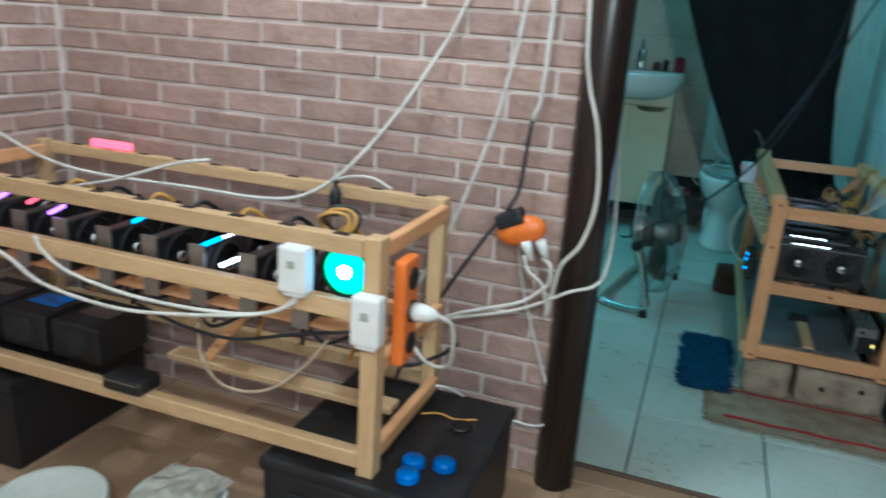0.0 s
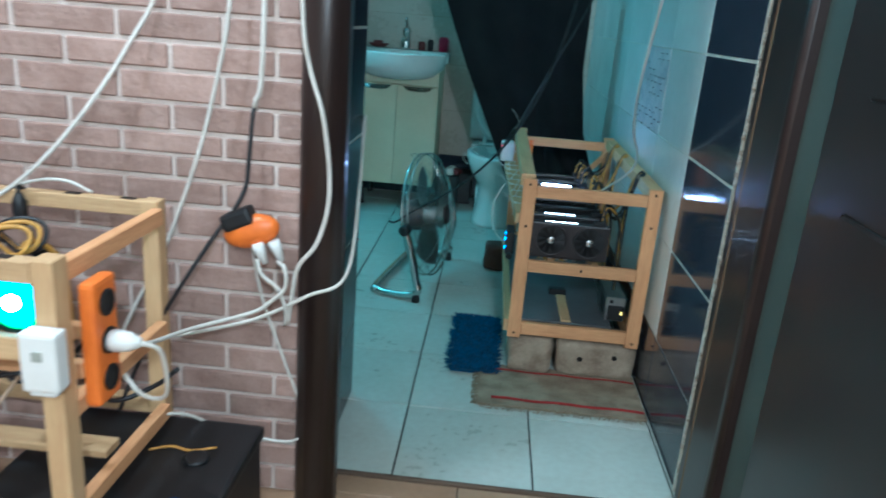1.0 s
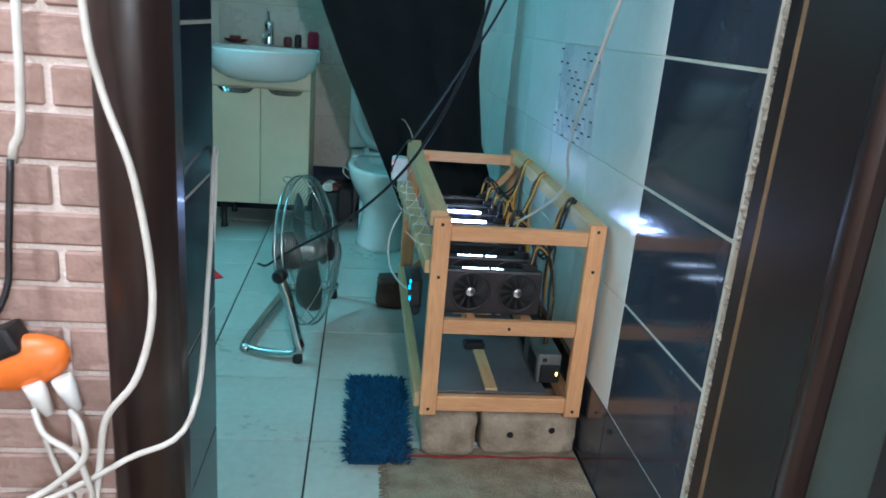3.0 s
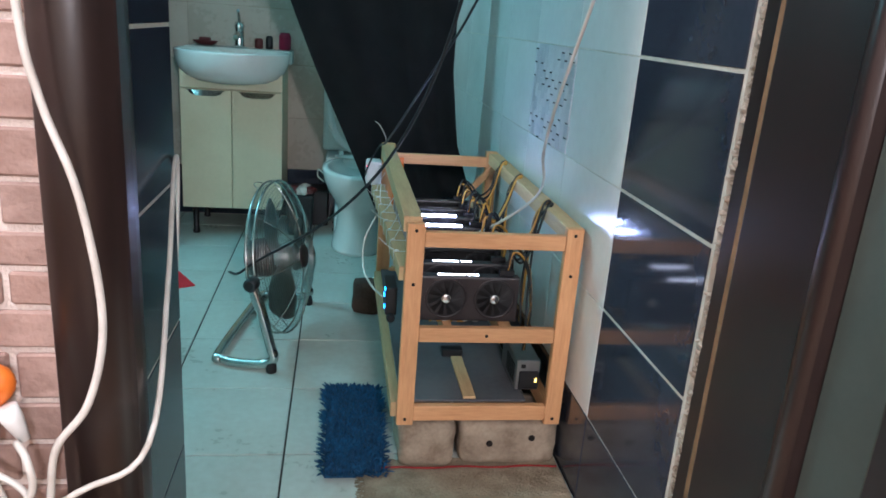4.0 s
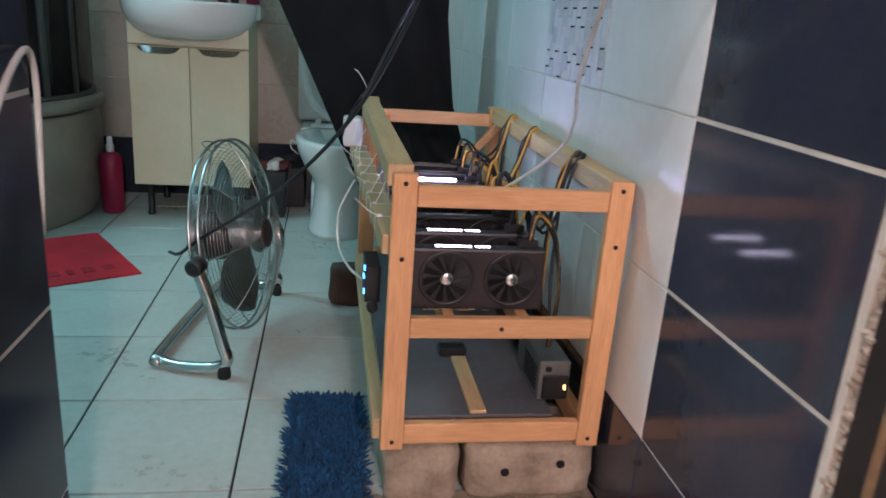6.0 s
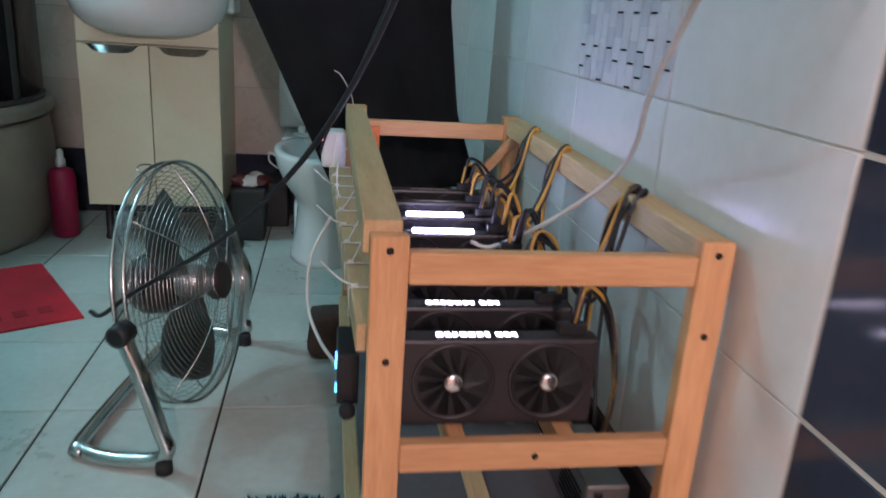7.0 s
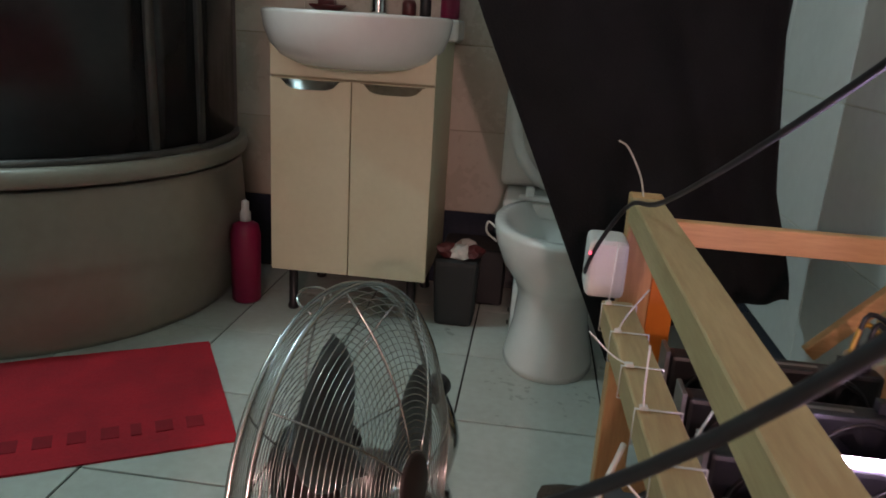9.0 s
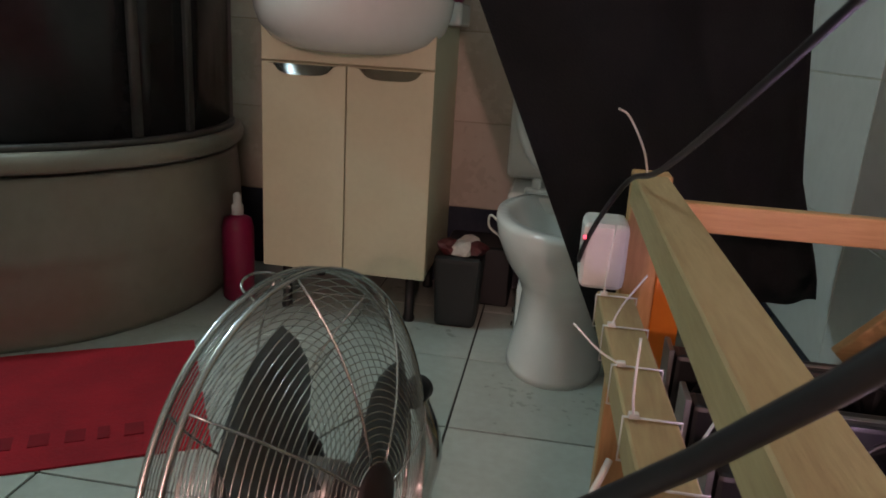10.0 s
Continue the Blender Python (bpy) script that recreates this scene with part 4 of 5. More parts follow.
# blue shaggy rug
rug = thing("blue_rug", (0.125, 2.62, 0.0), "small dark blue shaggy chenille rug", "rug")
part("backing", boxed(0.052, 0.203, 2.402, 2.838, 0.001, 0.008), BLUE_PILE, rug)
rng = random.Random(2)
verts, faces = [], []
for i in range(2600):
    x, y = rng.uniform(0.048, 0.207), rng.uniform(2.398, 2.842)
    h, lean, a, w = rng.uniform(0.014, 0.026), rng.uniform(0.004, 0.014), rng.random() * 6.28, rng.uniform(0.0022, 0.0036)
    edge = 1.6 if min(x - 0.048, 0.207 - x, y - 2.398, 2.842 - y) < 0.008 else 1.0
    if edge > 1:
        a = math.atan2(y - 2.62, (x - 0.1275) * 2.8) + rng.uniform(-0.6, 0.6)
        lean, h = lean * 1.9, h * 0.6
    base = len(verts)
    for z, k, ww in ((0.007, 0.0, w), (0.007 + h * 0.7, 0.55, w * 1.15), (0.007 + h, 1.0, w * 0.5)):
        for q in range(4):
            b = q * math.pi / 2 + a
            verts.append((x + lean * k * math.cos(a) + ww * math.cos(b), y + lean * k * math.sin(a) + ww * math.sin(b), z))
    for lv in (0, 4):
        for q in range(4):
            faces.append((base + lv + q, base + lv + (q + 1) % 4, base + lv + 4 + (q + 1) % 4, base + lv + 4 + q))
    faces.append((base + 8, base + 9, base + 10, base + 11))
me = bpy.data.meshes.new("pile")
me.from_pydata([Vector(v) - Vector(rug.location) for v in verts], [], faces)
me.materials.append(BLUE_PILE)
pile = new("pile", me)
pile.parent = rug
tagged(pile, "blue chenille pile", kind="stuff")

# beige door mat in front of the blocks
dm = thing("doormat", (0.4, 2.33, 0.0), "soiled beige doormat with red stripes and ragged edges", "mat")
bm = bmesh.new()
bmesh.ops.create_grid(bm, x_segments=44, y_segments=22, size=0.5, matrix=Matrix.Translation((0.402, 2.335, 0)) @ Matrix.Diagonal((0.505, 0.27, 1, 1)))
for v in bm.verts:
    ex = min(abs(v.co.x - 0.1495), abs(v.co.x - 0.6545), abs(v.co.y - 2.2), abs(v.co.y - 2.47))
    j = noise.noise(v.co * 60) * (0.009 if ex < 0.02 else 0.002)
    v.co.x += j if v.co.x < 0.6 else 0
    v.co.y += j
    v.co.z = 0.009 + 0.0035 * noise.noise(v.co * 30)
r = bmesh.ops.extrude_face_region(bm, geom=bm.faces[:])
for v in r["geom"]:
    if isinstance(v, bmesh.types.BMVert):
        v.co.z = 0.0008
part("mat_body", bm, DOORMAT, dm)
for y, w in ((2.236, 0.008), (2.425, 0.005)):
    part("stripe", tube(bmesh.new(), [(0.19 + 0.046 * k, y + 0.003 * math.sin(k * 1.7), 0.0125) for k in range(11)], w * 0.5, 6, 3), RED_STRIPE, dm, "dull red stripe")
bm = bmesh.new()
for k in range(70):
    t = k / 70
    y = 2.2 + 0.25 * t
    tube(bm, [(0.155, y, 0.006), (0.143, y + rng.uniform(-0.004, 0.004), 0.005), (0.132 + rng.uniform(-0.006, 0.006), y + rng.uniform(-0.008, 0.008), 0.003)], 0.0016, 4, 0)
    x = 0.16 + 0.49 * t
    tube(bm, [(x, 2.205, 0.006), (x + rng.uniform(-0.004, 0.004), 2.192, 0.005), (x + rng.uniform(-0.006, 0.006), 2.182 + rng.uniform(-0.005, 0.005), 0.003)], 0.0016, 4, 0)
part("fringe", bm, DOORMAT, dm, "frayed beige fringe")

# black cloth hung across the far corner
LEFT_EDGE = ((0.31, 0.245), (0.35, 0.229), (0.7, 0.066), (0.9, -0.03), (1.1, -0.115), (1.7, -0.345), (2.4, -0.60))
LEFT_DEPTH = ((0.31, 3.55), (0.7, 3.62), (1.1, 3.70), (2.4, 3.86))
RIGHT_EDGE = ((0.34, 0.64), (0.42, 0.628), (0.6, 0.566), (0.9, 0.525), (2.4, 0.52))


def at_height(table, z):
    return float(np.interp(z, [q[0] for q in table], [q[1] for q in table]))


bm = bmesh.new()
rows = []
NU, NV = 60, 54
for j in range(NV + 1):
    v = j / NV
    row = []
    for i in range(NU + 1):
        u = i / NU
        z = 0.34 + 0.05 * math.sin(u * math.pi) * (1 - v) * 0.6 + 0.03 * u * (1 - v) + v * 2.06 - 0.03 * (1 - v) * (u < 0.02)
        x0, x1 = at_height(LEFT_EDGE, z), at_height(RIGHT_EDGE, z)
        x = x0 + (x1 - x0) * u
        y = 3.905 + (at_height(LEFT_DEPTH, z) - 3.905) * (1 - u) ** 1.2 + 0.016 * math.sin(u * 21 + 1.2 * v) * (0.4 + 0.6 * u) + 0.02 * noise.noise(Vector((u * 3, v * 3, 0.3))) + 0.012 * math.sin(u * 8 - v * 6)
        row.append(bm.verts.new((x, y, min(z, 2.398))))
    rows.append(row)
for a, b in zip(rows, rows[1:]):
    for i in range(NU):
        bm.faces.new((a[i], a[i + 1], b[i + 1], b[i])).smooth = True
bmesh.ops.solidify(bm, geom=bm.faces[:], thickness=0.002)
single("black_curtain", bm, CLOTH, "black cloth curtain hung from the ceiling, drawn aside", "curtain")
# ---- front room things ----
r1 = thing("mining_rack", (-1.1, 1.39, 0.24), "pale pine timber rack for graphics cards by the brick wall", "rack")
X0, X1 = -1.70, -0.492
for x in (X0, X1 - 0.034):
    rail(r1, "post", x, x + 0.034, 1.185, 1.225, 0.235, 0.72, PALE_PINE)
    rail(r1, "post", x - 0.02, x + 0.014, 1.565, 1.60, 0.235, 0.715, PALE_PINE)


def slotted(name, y0, y1, z0, z1):
    ob = rail(r1, name, X0 + 0.036, X1 - 0.036, y0, y1, z0, z1, PALE_PINE)
    for k in range(10):
        x = X0 + 0.10 + k * 0.112
        part("slot", boxed(x, x + 0.03, y0 + 0.006, y1 - 0.006, z1 + 0.0004, z1 + 0.0014), SCREW, ob, "dark cut slot")


slotted("top_rail", 1.186, 1.214, 0.682, 0.716)
slotted("back_rail", 1.57, 1.596, 0.682, 0.712)
rail(r1, "middle_rail", X0 + 0.036, X1 - 0.036, 1.187, 1.209, 0.556, 0.594, PALE_PINE)
rail(r1, "bottom_rail", X0 + 0.036, X1 - 0.036, 1.187, 1.215, 0.250, 0.284, PALE_PINE)
rail(r1, "bottom_rail", X0 + 0.036, X1 - 0.056, 1.57, 1.595, 0.250, 0.284, PALE_PINE)
rail(r1, "shelf_slat", -1.14, X1 - 0.05, 1.38, 1.43, 0.262, 0.278, PALE_PINE)
for z0, z1 in ((0.672, 0.704), (0.252, 0.282)):
    rail(r1, "side_rail", X1 - 0.03, X1 - 0.008, 1.227, 1.563, z0, z1, PINE)
    rail(r1, "side_rail", X0 + 0.004, X0 + 0.026, 1.227, 1.563, z0, z1, PINE)
rail(r1, "middle_back_rail", X0 + 0.036, X1 - 0.056, 1.44, 1.462, 0.47, 0.50, PINE)
rail(r1, "card_rail", X0 + 0.036, X1 - 0.036, 1.30, 1.32, 0.47, 0.50, PINE)
rail(r1, "card_rail_end", X0 + 0.004, X0 + 0.026, 1.227, 1.563, 0.44, 0.469, PINE)
rail(r1, "card_rail_end", X1 - 0.03, X1 - 0.008, 1.227, 1.563, 0.44, 0.469, PINE)
bm = boxed(-0.012, 0.012, -0.008, 0.008, 0, 0.26, bevel=0.0015)
bm.transform(Matrix.Translation((-1.03, 1.40, 0.284)) @ Matrix.Rotation(radians(38), 4, "Y"))
part("brace", bm, PINE["x"], r1, "diagonal brace")

# cards of this rack stand across it
for k, x in enumerate((-1.52, -1.40, -1.28, -1.16, -1.04, -0.92, -0.80, -0.68)):
    kind = "plain" if k != 5 else "letters"
    c = copy_thing(kinds[kind], Matrix.Translation((x, 1.36, 0.503)) @ Matrix.Rotation(radians(90), 4, "Z"))
    tagged(c, "black graphics card standing across the pale rack", "graphics card", "cards in the pale rack")
for k, (x, z, w, m, lab) in enumerate(((-1.07, 0.655, 0.045, LED_CYAN, "cyan"), (-0.895, 0.632, 0.06, LED_CYAN, "cyan"), (-0.845, 0.60, 0.06, TEXT_WHITE, "white"), (-1.36, 0.655, 0.05, LED_PINK, "red"), (-1.30, 0.64, 0.05, LED_VIOLET, "violet"), (-1.45, 0.655, 0.10, LED_VIOLET, "violet"))):
    st = thing("light_strip", (x, 1.25, z), f"small {lab} light strip on a graphics card", "light strip", "light strips in the pale rack")
    bm = boxed(-w / 2, w / 2, -0.004, 0.004, 0, 0.008, bevel=0.001)
    bm.transform(Matrix.Translation((x, 1.245, z)) @ Matrix.Rotation(radians(-28), 4, "Y"))
    part("strip", bm, m, st)
    part("clip", boxed(x - 0.004, x + 0.004, 1.249, 1.262, z - 0.006, z + 0.01), BLACK_PLASTIC, st)

ring = thing("case_fan", (-0.572, 1.216, 0.60), "small round fan glowing green and blue", "fan")
QX = Matrix.Rotation(radians(90), 3, "X")
bm = lathe(bmesh.new(), [(0.046, 0.0), (0.050, 0.0), (0.050, 0.022), (0.046, 0.022)], 30, (-0.572, 1.225, 0.642), turn=QX, cap=False)
part("housing", bm, BLACK_PLASTIC, ring)
part("glow_rotor", lathe(bmesh.new(), [(0.038, 0.004), (0.038, 0.012), (0.030, 0.014)], 28, (-0.572, 1.220, 0.642), turn=QX), LED_CYAN, ring, "cyan glowing rotor")
part("glow_edge", lathe(bmesh.new(), [(0.045, 0.002), (0.045, 0.008), (0.039, 0.009), (0.039, 0.002)], 28, (-0.572, 1.220, 0.642), turn=QX, cap=False), LED_GREEN, ring, "green glowing edge")
part("hub", lathe(bmesh.new(), [(0.014, 0.0145), (0.014, 0.018), (0.008, 0.02)], 18, (-0.572, 1.220, 0.642), turn=QX), TEXT_WHITE, ring, "white-lit hub")


def smart_box(x, y, z, w, h, lab):
    b = thing("white_power_box", (x, y, z), lab, "power box", "power boxes on the pale rack")
    part("case", boxed(x - w / 2, x + w / 2, y - 0.017, y + 0.017, z, z + h, bevel=0.006, seg=2), WHITE_PLASTIC, b)
    part("button", boxed(x - 0.008, x + 0.008, y - 0.0192, y - 0.0172, z + h * 0.55, z + h * 0.72, bevel=0.0006), GREY_LID, b, "small grey button")
    part("end_cap", boxed(x - w * 0.36, x + w * 0.36, y - 0.012, y + 0.012, z - 0.008, z, bevel=0.002), WHITE_PLASTIC, b)


smart_box(-0.652, 1.167, 0.602, 0.058, 0.088, "white plastic power box hung on the front rail")
smart_box(-0.503, 1.166, 0.528, 0.056, 0.094, "white plastic power box fixed to the front post")
strip = thing("orange_socket_strip", (-0.468, 1.28, 0.50), "orange socket strip with round black sockets", "socket strip")
part("case", boxed(-0.488, -0.462, 1.235, 1.305, 0.46, 0.67, bevel=0.008, seg=2), ORANGE, strip)
for z in (0.50, 0.565, 0.63):
    part("socket", lathe(bmesh.new(), [(0.022, 0), (0.022, 0.003), (0.017, 0.003), (0.015, 0.001)], 22, (-0.4615, 1.27, z), turn=Matrix.Rotation(radians(90), 3, "Y")), BLACK_PLASTIC, strip, "round black socket")
coil = thing("wire_coil", (-0.70, 1.40, 0.63), "coil of yellow and black leads on the last card", "cable")
for k, (r, m) in enumerate(((0.034, CABLE_YELLOW), (0.030, CABLE_BLACK), (0.037, CABLE_YELLOW), (0.042, CABLE_BLACK))):
    ring_at = [(-0.70 + r * math.cos(a), 1.40 + 0.012 * k + 0.012 * math.sin(a * 2), 0.668 + r * 0.75 * math.sin(a)) for a in (2 * math.pi * j / 24 for j in range(24))]
    part("loop", tube(bmesh.new(), ring_at, 0.0042, 7, 0, closed=True), m, coil)
lead = thing("black_plug", (-0.78, 1.555, 0.66), "black plug hanging at the back rail", "plug")
part("plug_body", lathe(bmesh.new(), [(0.006, 0.640), (0.013, 0.648), (0.014, 0.695), (0.006, 0.712)], 14, (-0.78, 1.552, 0)), BLACK_PLASTIC, lead)
part("plug_lead", tube(bmesh.new(), [(-0.78, 1.552, 0.708), (-0.782, 1.556, 0.722), (-0.79, 1.575, 0.724), (-0.80, 1.59, 0.715)], 0.004, 7, 4), CABLE_BLACK, lead)
plug = thing("white_plug", (-0.445, 1.27, 0.565), "white mains plug in the orange strip", "plug")
part("plug_body", lathe(bmesh.new(), [(0.017, 0.0), (0.019, 0.01), (0.016, 0.03), (0.007, 0.05)], 16, (-0.458, 1.27, 0.565), turn=Matrix.Rotation(radians(90), 3, "Y")), WHITE_PLASTIC, plug)

# orange adapter hanging on the wall
ad = thing("orange_adapter", (-0.352, 1.64, 0.66), "orange twin adapter hanging by its black plug", "adapter")
bm = bmesh.new()
bmesh.ops.create_icosphere(bm, subdivisions=3, radius=1)
for v in bm.verts:
    v.co = Vector((v.co.x * 0.058, v.co.y * 0.024, v.co.z * 0.036))
    v.co.z += 0.012 * (v.co.x / 0.058)
bm.transform(Matrix.Translation((-0.352, 1.64, 0.652)))
for f in bm.faces:
    f.smooth = True
part("shell", bm, ORANGE, ad)
bm = boxed(-0.035, 0.03, -0.022, 0.02, -0.018, 0.018, bevel=0.008, seg=2)
bm.transform(Matrix.Translation((-0.375, 1.638, 0.678)) @ Matrix.Rotation(radians(-25), 4, "Y"))
part("black_plug", bm, BLACK_PLASTIC, ad, "black plug on top")
for x, z in ((-0.33, 0.618), (-0.296, 0.626)):
    bm = lathe(bmesh.new(), [(0.012, 0.016), (0.012, 0.0), (0.006, -0.03)], 14)
    bm.transform(Matrix.Translation((x, 1.625, z)) @ Matrix.Rotation(radians(-22), 4, "Y"))
    part("white_plug", bm, WHITE_PLASTIC, ad, "white plug below")

# cables of the front room
W, K = CABLE_WHITE, CABLE_BLACK
g = "cables by the brick wall"
cable("wall_cable", [(-0.36, 1.685, 2.38), (-0.38, 1.68, 1.4), (-0.40, 1.66, 1.09), (-0.42, 1.655, 0.97), (-0.46, 1.65, 0.81), (-0.53, 1.64, 0.61), (-0.60, 1.62, 0.46), (-0.64, 1.60, 0.36)], 0.0042, W, "white cable hanging down the brick wall", "cable", g)
cable("wall_trunking", [(-0.325, 1.683, 2.38), (-0.34, 1.682, 1.09), (-0.36, 1.682, 0.89)], 0.0055, W, "flat white cable cover on the bricks", "cable", g)
cable("black_lead", [(-0.36, 1.678, 0.895), (-0.366, 1.668, 0.80), (-0.37, 1.66, 0.74), (-0.39, 1.645, 0.69)], 0.0045, K, "black lead above the orange adapter", "cable", g)
cable("black_lead", [(-0.40, 1.635, 0.675), (-0.44, 1.61, 0.61), (-0.49, 1.58, 0.52), (-0.54, 1.58, 0.43), (-0.58, 1.57, 0.34), (-0.60, 1.54, 0.265)], 0.0045, K, "black lead below the orange adapter", "cable", g)
cable("loop_cable", [(-0.285, 1.65, 2.38), (-0.27, 1.63, 1.5), (-0.25, 1.62, 1.1), (-0.235, 1.622, 0.99), (-0.205, 1.622, 0.89), (-0.19, 1.622, 0.75), (-0.21, 1.618, 0.65), (-0.25, 1.62, 0.59), (-0.262, 1.62, 0.52), (-0.27, 1.62, 0.465)], 0.0046, W, "white cable looping over the door casing", "cable", g)
cable("plug_cable", [(-0.29, 1.615, 0.60), (-0.266, 1.58, 0.60), (-0.264, 1.58, 0.56), (-0.29, 1.58, 0.53), (-0.33, 1.58, 0.50), (-0.42, 1.5, 0.49), (-0.44, 1.36, 0.52), (-0.425, 1.28, 0.56), (-0.405, 1.27, 0.565)], 0.0044, W, "white plug cable bending to the rack", "cable", g)
cable("plug_cable", [(-0.335, 1.62, 0.60), (-0.32, 1.61, 0.57), (-0.285, 1.605, 0.545), (-0.27, 1.605, 0.50), (-0.272, 1.615, 0.465)], 0.0040, W, "white plug cable hanging in a loop", "cable", g)
cable("casing_cable", [(-0.238, 2.215, 0.60), (-0.228, 2.21, 0.80), (-0.215, 2.12, 0.82), (-0.172, 1.85, 0.70), (-0.158, 1.66, 0.57), (-0.23, 1.62, 0.53), (-0.34, 1.61, 0.47), (-0.50, 1.60, 0.42)], 0.0040, W, "white cable crossing the door casing", "cable", g)
cable("thin_cable", [(-0.365, 1.668, 0.64), (-0.34, 1.67, 0.50), (-0.285, 1.67, 0.34), (-0.235, 1.66, 0.21), (-0.262, 1.655, 0.165), (-0.33, 1.65, 0.165), (-0.41, 1.62, 0.20), (-0.47, 1.56, 0.262), (-0.53, 1.54, 0.262)], 0.0034, W, "thin white cable trailing down the bricks", "cable", g)
g = "cables over the pale rack"
cable("air_cable", [(-1.735, 1.46, 0.75), (-1.57, 1.46, 0.695), (-1.42, 1.48, 0.67), (-1.16, 1.5, 0.668), (-0.92, 1.52, 0.668), (-0.80, 1.54, 0.715), (-0.70, 1.6, 0.83), (-0.60, 1.66, 1.0), (-0.51, 1.69, 1.2), (-0.2, 1.69, 2.0)], 0.0042, W, "white cable sagging over the rack and up the wall", "cable", g)
cable("air_cable", [(-0.80, 1.56, 0.72), (-0.75, 1.575, 0.735), (-0.70, 1.585, 0.735), (-0.655, 1.59, 0.715)], 0.0034, W, "short white cable on the back rail", "cable", g)
cable("air_cable", [(-1.735, 1.3, 0.46), (-1.62, 1.33, 0.52), (-1.49, 1.34, 0.585), (-1.38, 1.35, 0.66), (-1.24, 1.35, 0.70), (-1.08, 1.36, 0.755), (-0.99, 1.37, 0.775)], 0.0036, W, "thin pale cable rising over the rack", "cable", g)
cable("front_cable", [(-1.30, 1.182, 0.60), (-1.27, 1.17, 0.575), (-1.19, 1.165, 0.54), (-1.01, 1.16, 0.522), (-0.81, 1.16, 0.53), (-0.70, 1.163, 0.553), (-0.645, 1.167, 0.594)], 0.0040, W, "white cable drooping along the front rail", "cable", g)
cable("front_cable", [(-1.65, 1.182, 0.62), (-1.39, 1.17, 0.55), (-1.27, 1.16, 0.505), (-1.09, 1.155, 0.49), (-0.94, 1.155, 0.503), (-0.74, 1.16, 0.54), (-0.66, 1.165, 0.575), (-0.656, 1.167, 0.594)], 0.0040, W, "white cable drooping along the front rail", "cable", g)
cable("dark_cable", [(-1.10, 1.25, 0.46), (-0.98, 1.24, 0.44), (-0.85, 1.25, 0.43), (-0.72, 1.27, 0.46), (-0.60, 1.3, 0.48)], 0.004, K, "dark cable under the front rail", "cable", g)
cable("brown_cable", [(-0.98, 1.3, 0.42), (-0.97, 1.3, 0.33), (-0.90, 1.29, 0.287), (-0.80, 1.3, 0.30), (-0.72, 1.33, 0.37), (-0.66, 1.36, 0.46)], 0.0036, CARDBOARD, "pale brown cable looping under the cards", "cable", g)
cable("strip_cable", [(-0.408, 1.27, 0.565), (-0.385, 1.29, 0.54), (-0.40, 1.33, 0.44), (-0.46, 1.36, 0.42), (-0.52, 1.40, 0.45)], 0.004, W, "white cable behind the orange strip", "cable", g)
rng = random.Random(21)
for k in range(7):
    x = -1.45 + k * 0.125
    cable("card_lead", [(x, 1.40, 0.63), (x + 0.02, 1.43, 0.66), (x + 0.04, 1.48, 0.60), (x + 0.03 + rng.uniform(-0.03, 0.03), 1.50, 0.44), (x + 0.02, 1.45, 0.33 + 0.04 * rng.random())], 0.0055, K if k % 2 else CABLE_YELLOW, "lead behind a graphics card", "cable", "card leads in the pale rack", 4)

rng = random.Random(33)
for k in range(12):
    x = -1.48 + k * 0.078
    w, d = rng.uniform(0.12, 0.26), rng.uniform(0.03, 0.09)
    y = rng.uniform(1.30, 1.50)
    cable("slack_lead", [(x, y, 0.468), (x + w * 0.2, y + 0.02, 0.45 - d * 0.7), (x + w * 0.5, y - 0.01, 0.44 - d), (x + w * 0.8, y + 0.015, 0.45 - d * 0.6), (x + w, y + 0.01, 0.468)], 0.0045, K, "slack black lead under the cards", "cable", "slack leads in the pale rack", 5)

# dark power supplies on the rack's lower rails
for k, x in enumerate((-1.60, -1.44, -1.28)):
    ps = thing("power_supply", (x, 1.32, 0.284), "dark power supply on the lower rails", "power supply", "power supplies in the pale rack")
    part("case", boxed(x - 0.07, x + 0.07, 1.24, 1.40, 0.284, 0.375, bevel=0.004), BLACK_PLASTIC, ps)
    part("grille", lathe(bmesh.new(), [(0.034, 0), (0.034, 0.002), (0.028, 0.002)], 22, (x, 1.2395, 0.33), turn=QX), RUBBER, ps, "dark fan grille")
    part("label_plate", boxed(x - 0.045, x + 0.045, 1.30, 1.36, 0.3752, 0.3762), CUP_BLUE if k == 1 else STEEL, ps, "plain label plate")
sw = thing("small_black_box", (-1.08, 1.18, 0.285), "small black box on the front lower rail", "box")
part("case", boxed(-1.13, -1.03, 1.165, 1.235, 0.286, 0.318, bevel=0.004), BLACK_PLASTIC, sw)
part("edge_line", boxed(-1.125, -1.035, 1.1632, 1.1648, 0.31, 0.313), STEEL, sw, "thin pale edge line")

# black crate with three blue cups, dark crate at the other end
cr = thing("black_crate", (-0.52, 1.37, 0.0), "black ribbed plastic crate under the pale rack", "crate")
part("box_body", boxed(-0.725, -0.315, 1.165, 1.59, 0.0, 0.205, bevel=0.008, seg=2), BLACK_PLASTIC, cr)
part("crate_lid", boxed(-0.732, -0.308, 1.158, 1.597, 0.206, 0.234, bevel=0.01, seg=2), BLACK_PLASTIC, cr)
for x in (-0.66, -0.55, -0.44):
    part("front_rib", boxed(x, x + 0.085, 1.1585, 1.1645, 0.03, 0.17, bevel=0.002), BLACK_PLASTIC, cr)
part("latch", lathe(bmesh.new(), [(0.026, 0.2345), (0.026, 0.239), (0.02, 0.24)], 20, (-0.40, 1.45, 0)), BLACK_PLASTIC, cr, "round black lid button")
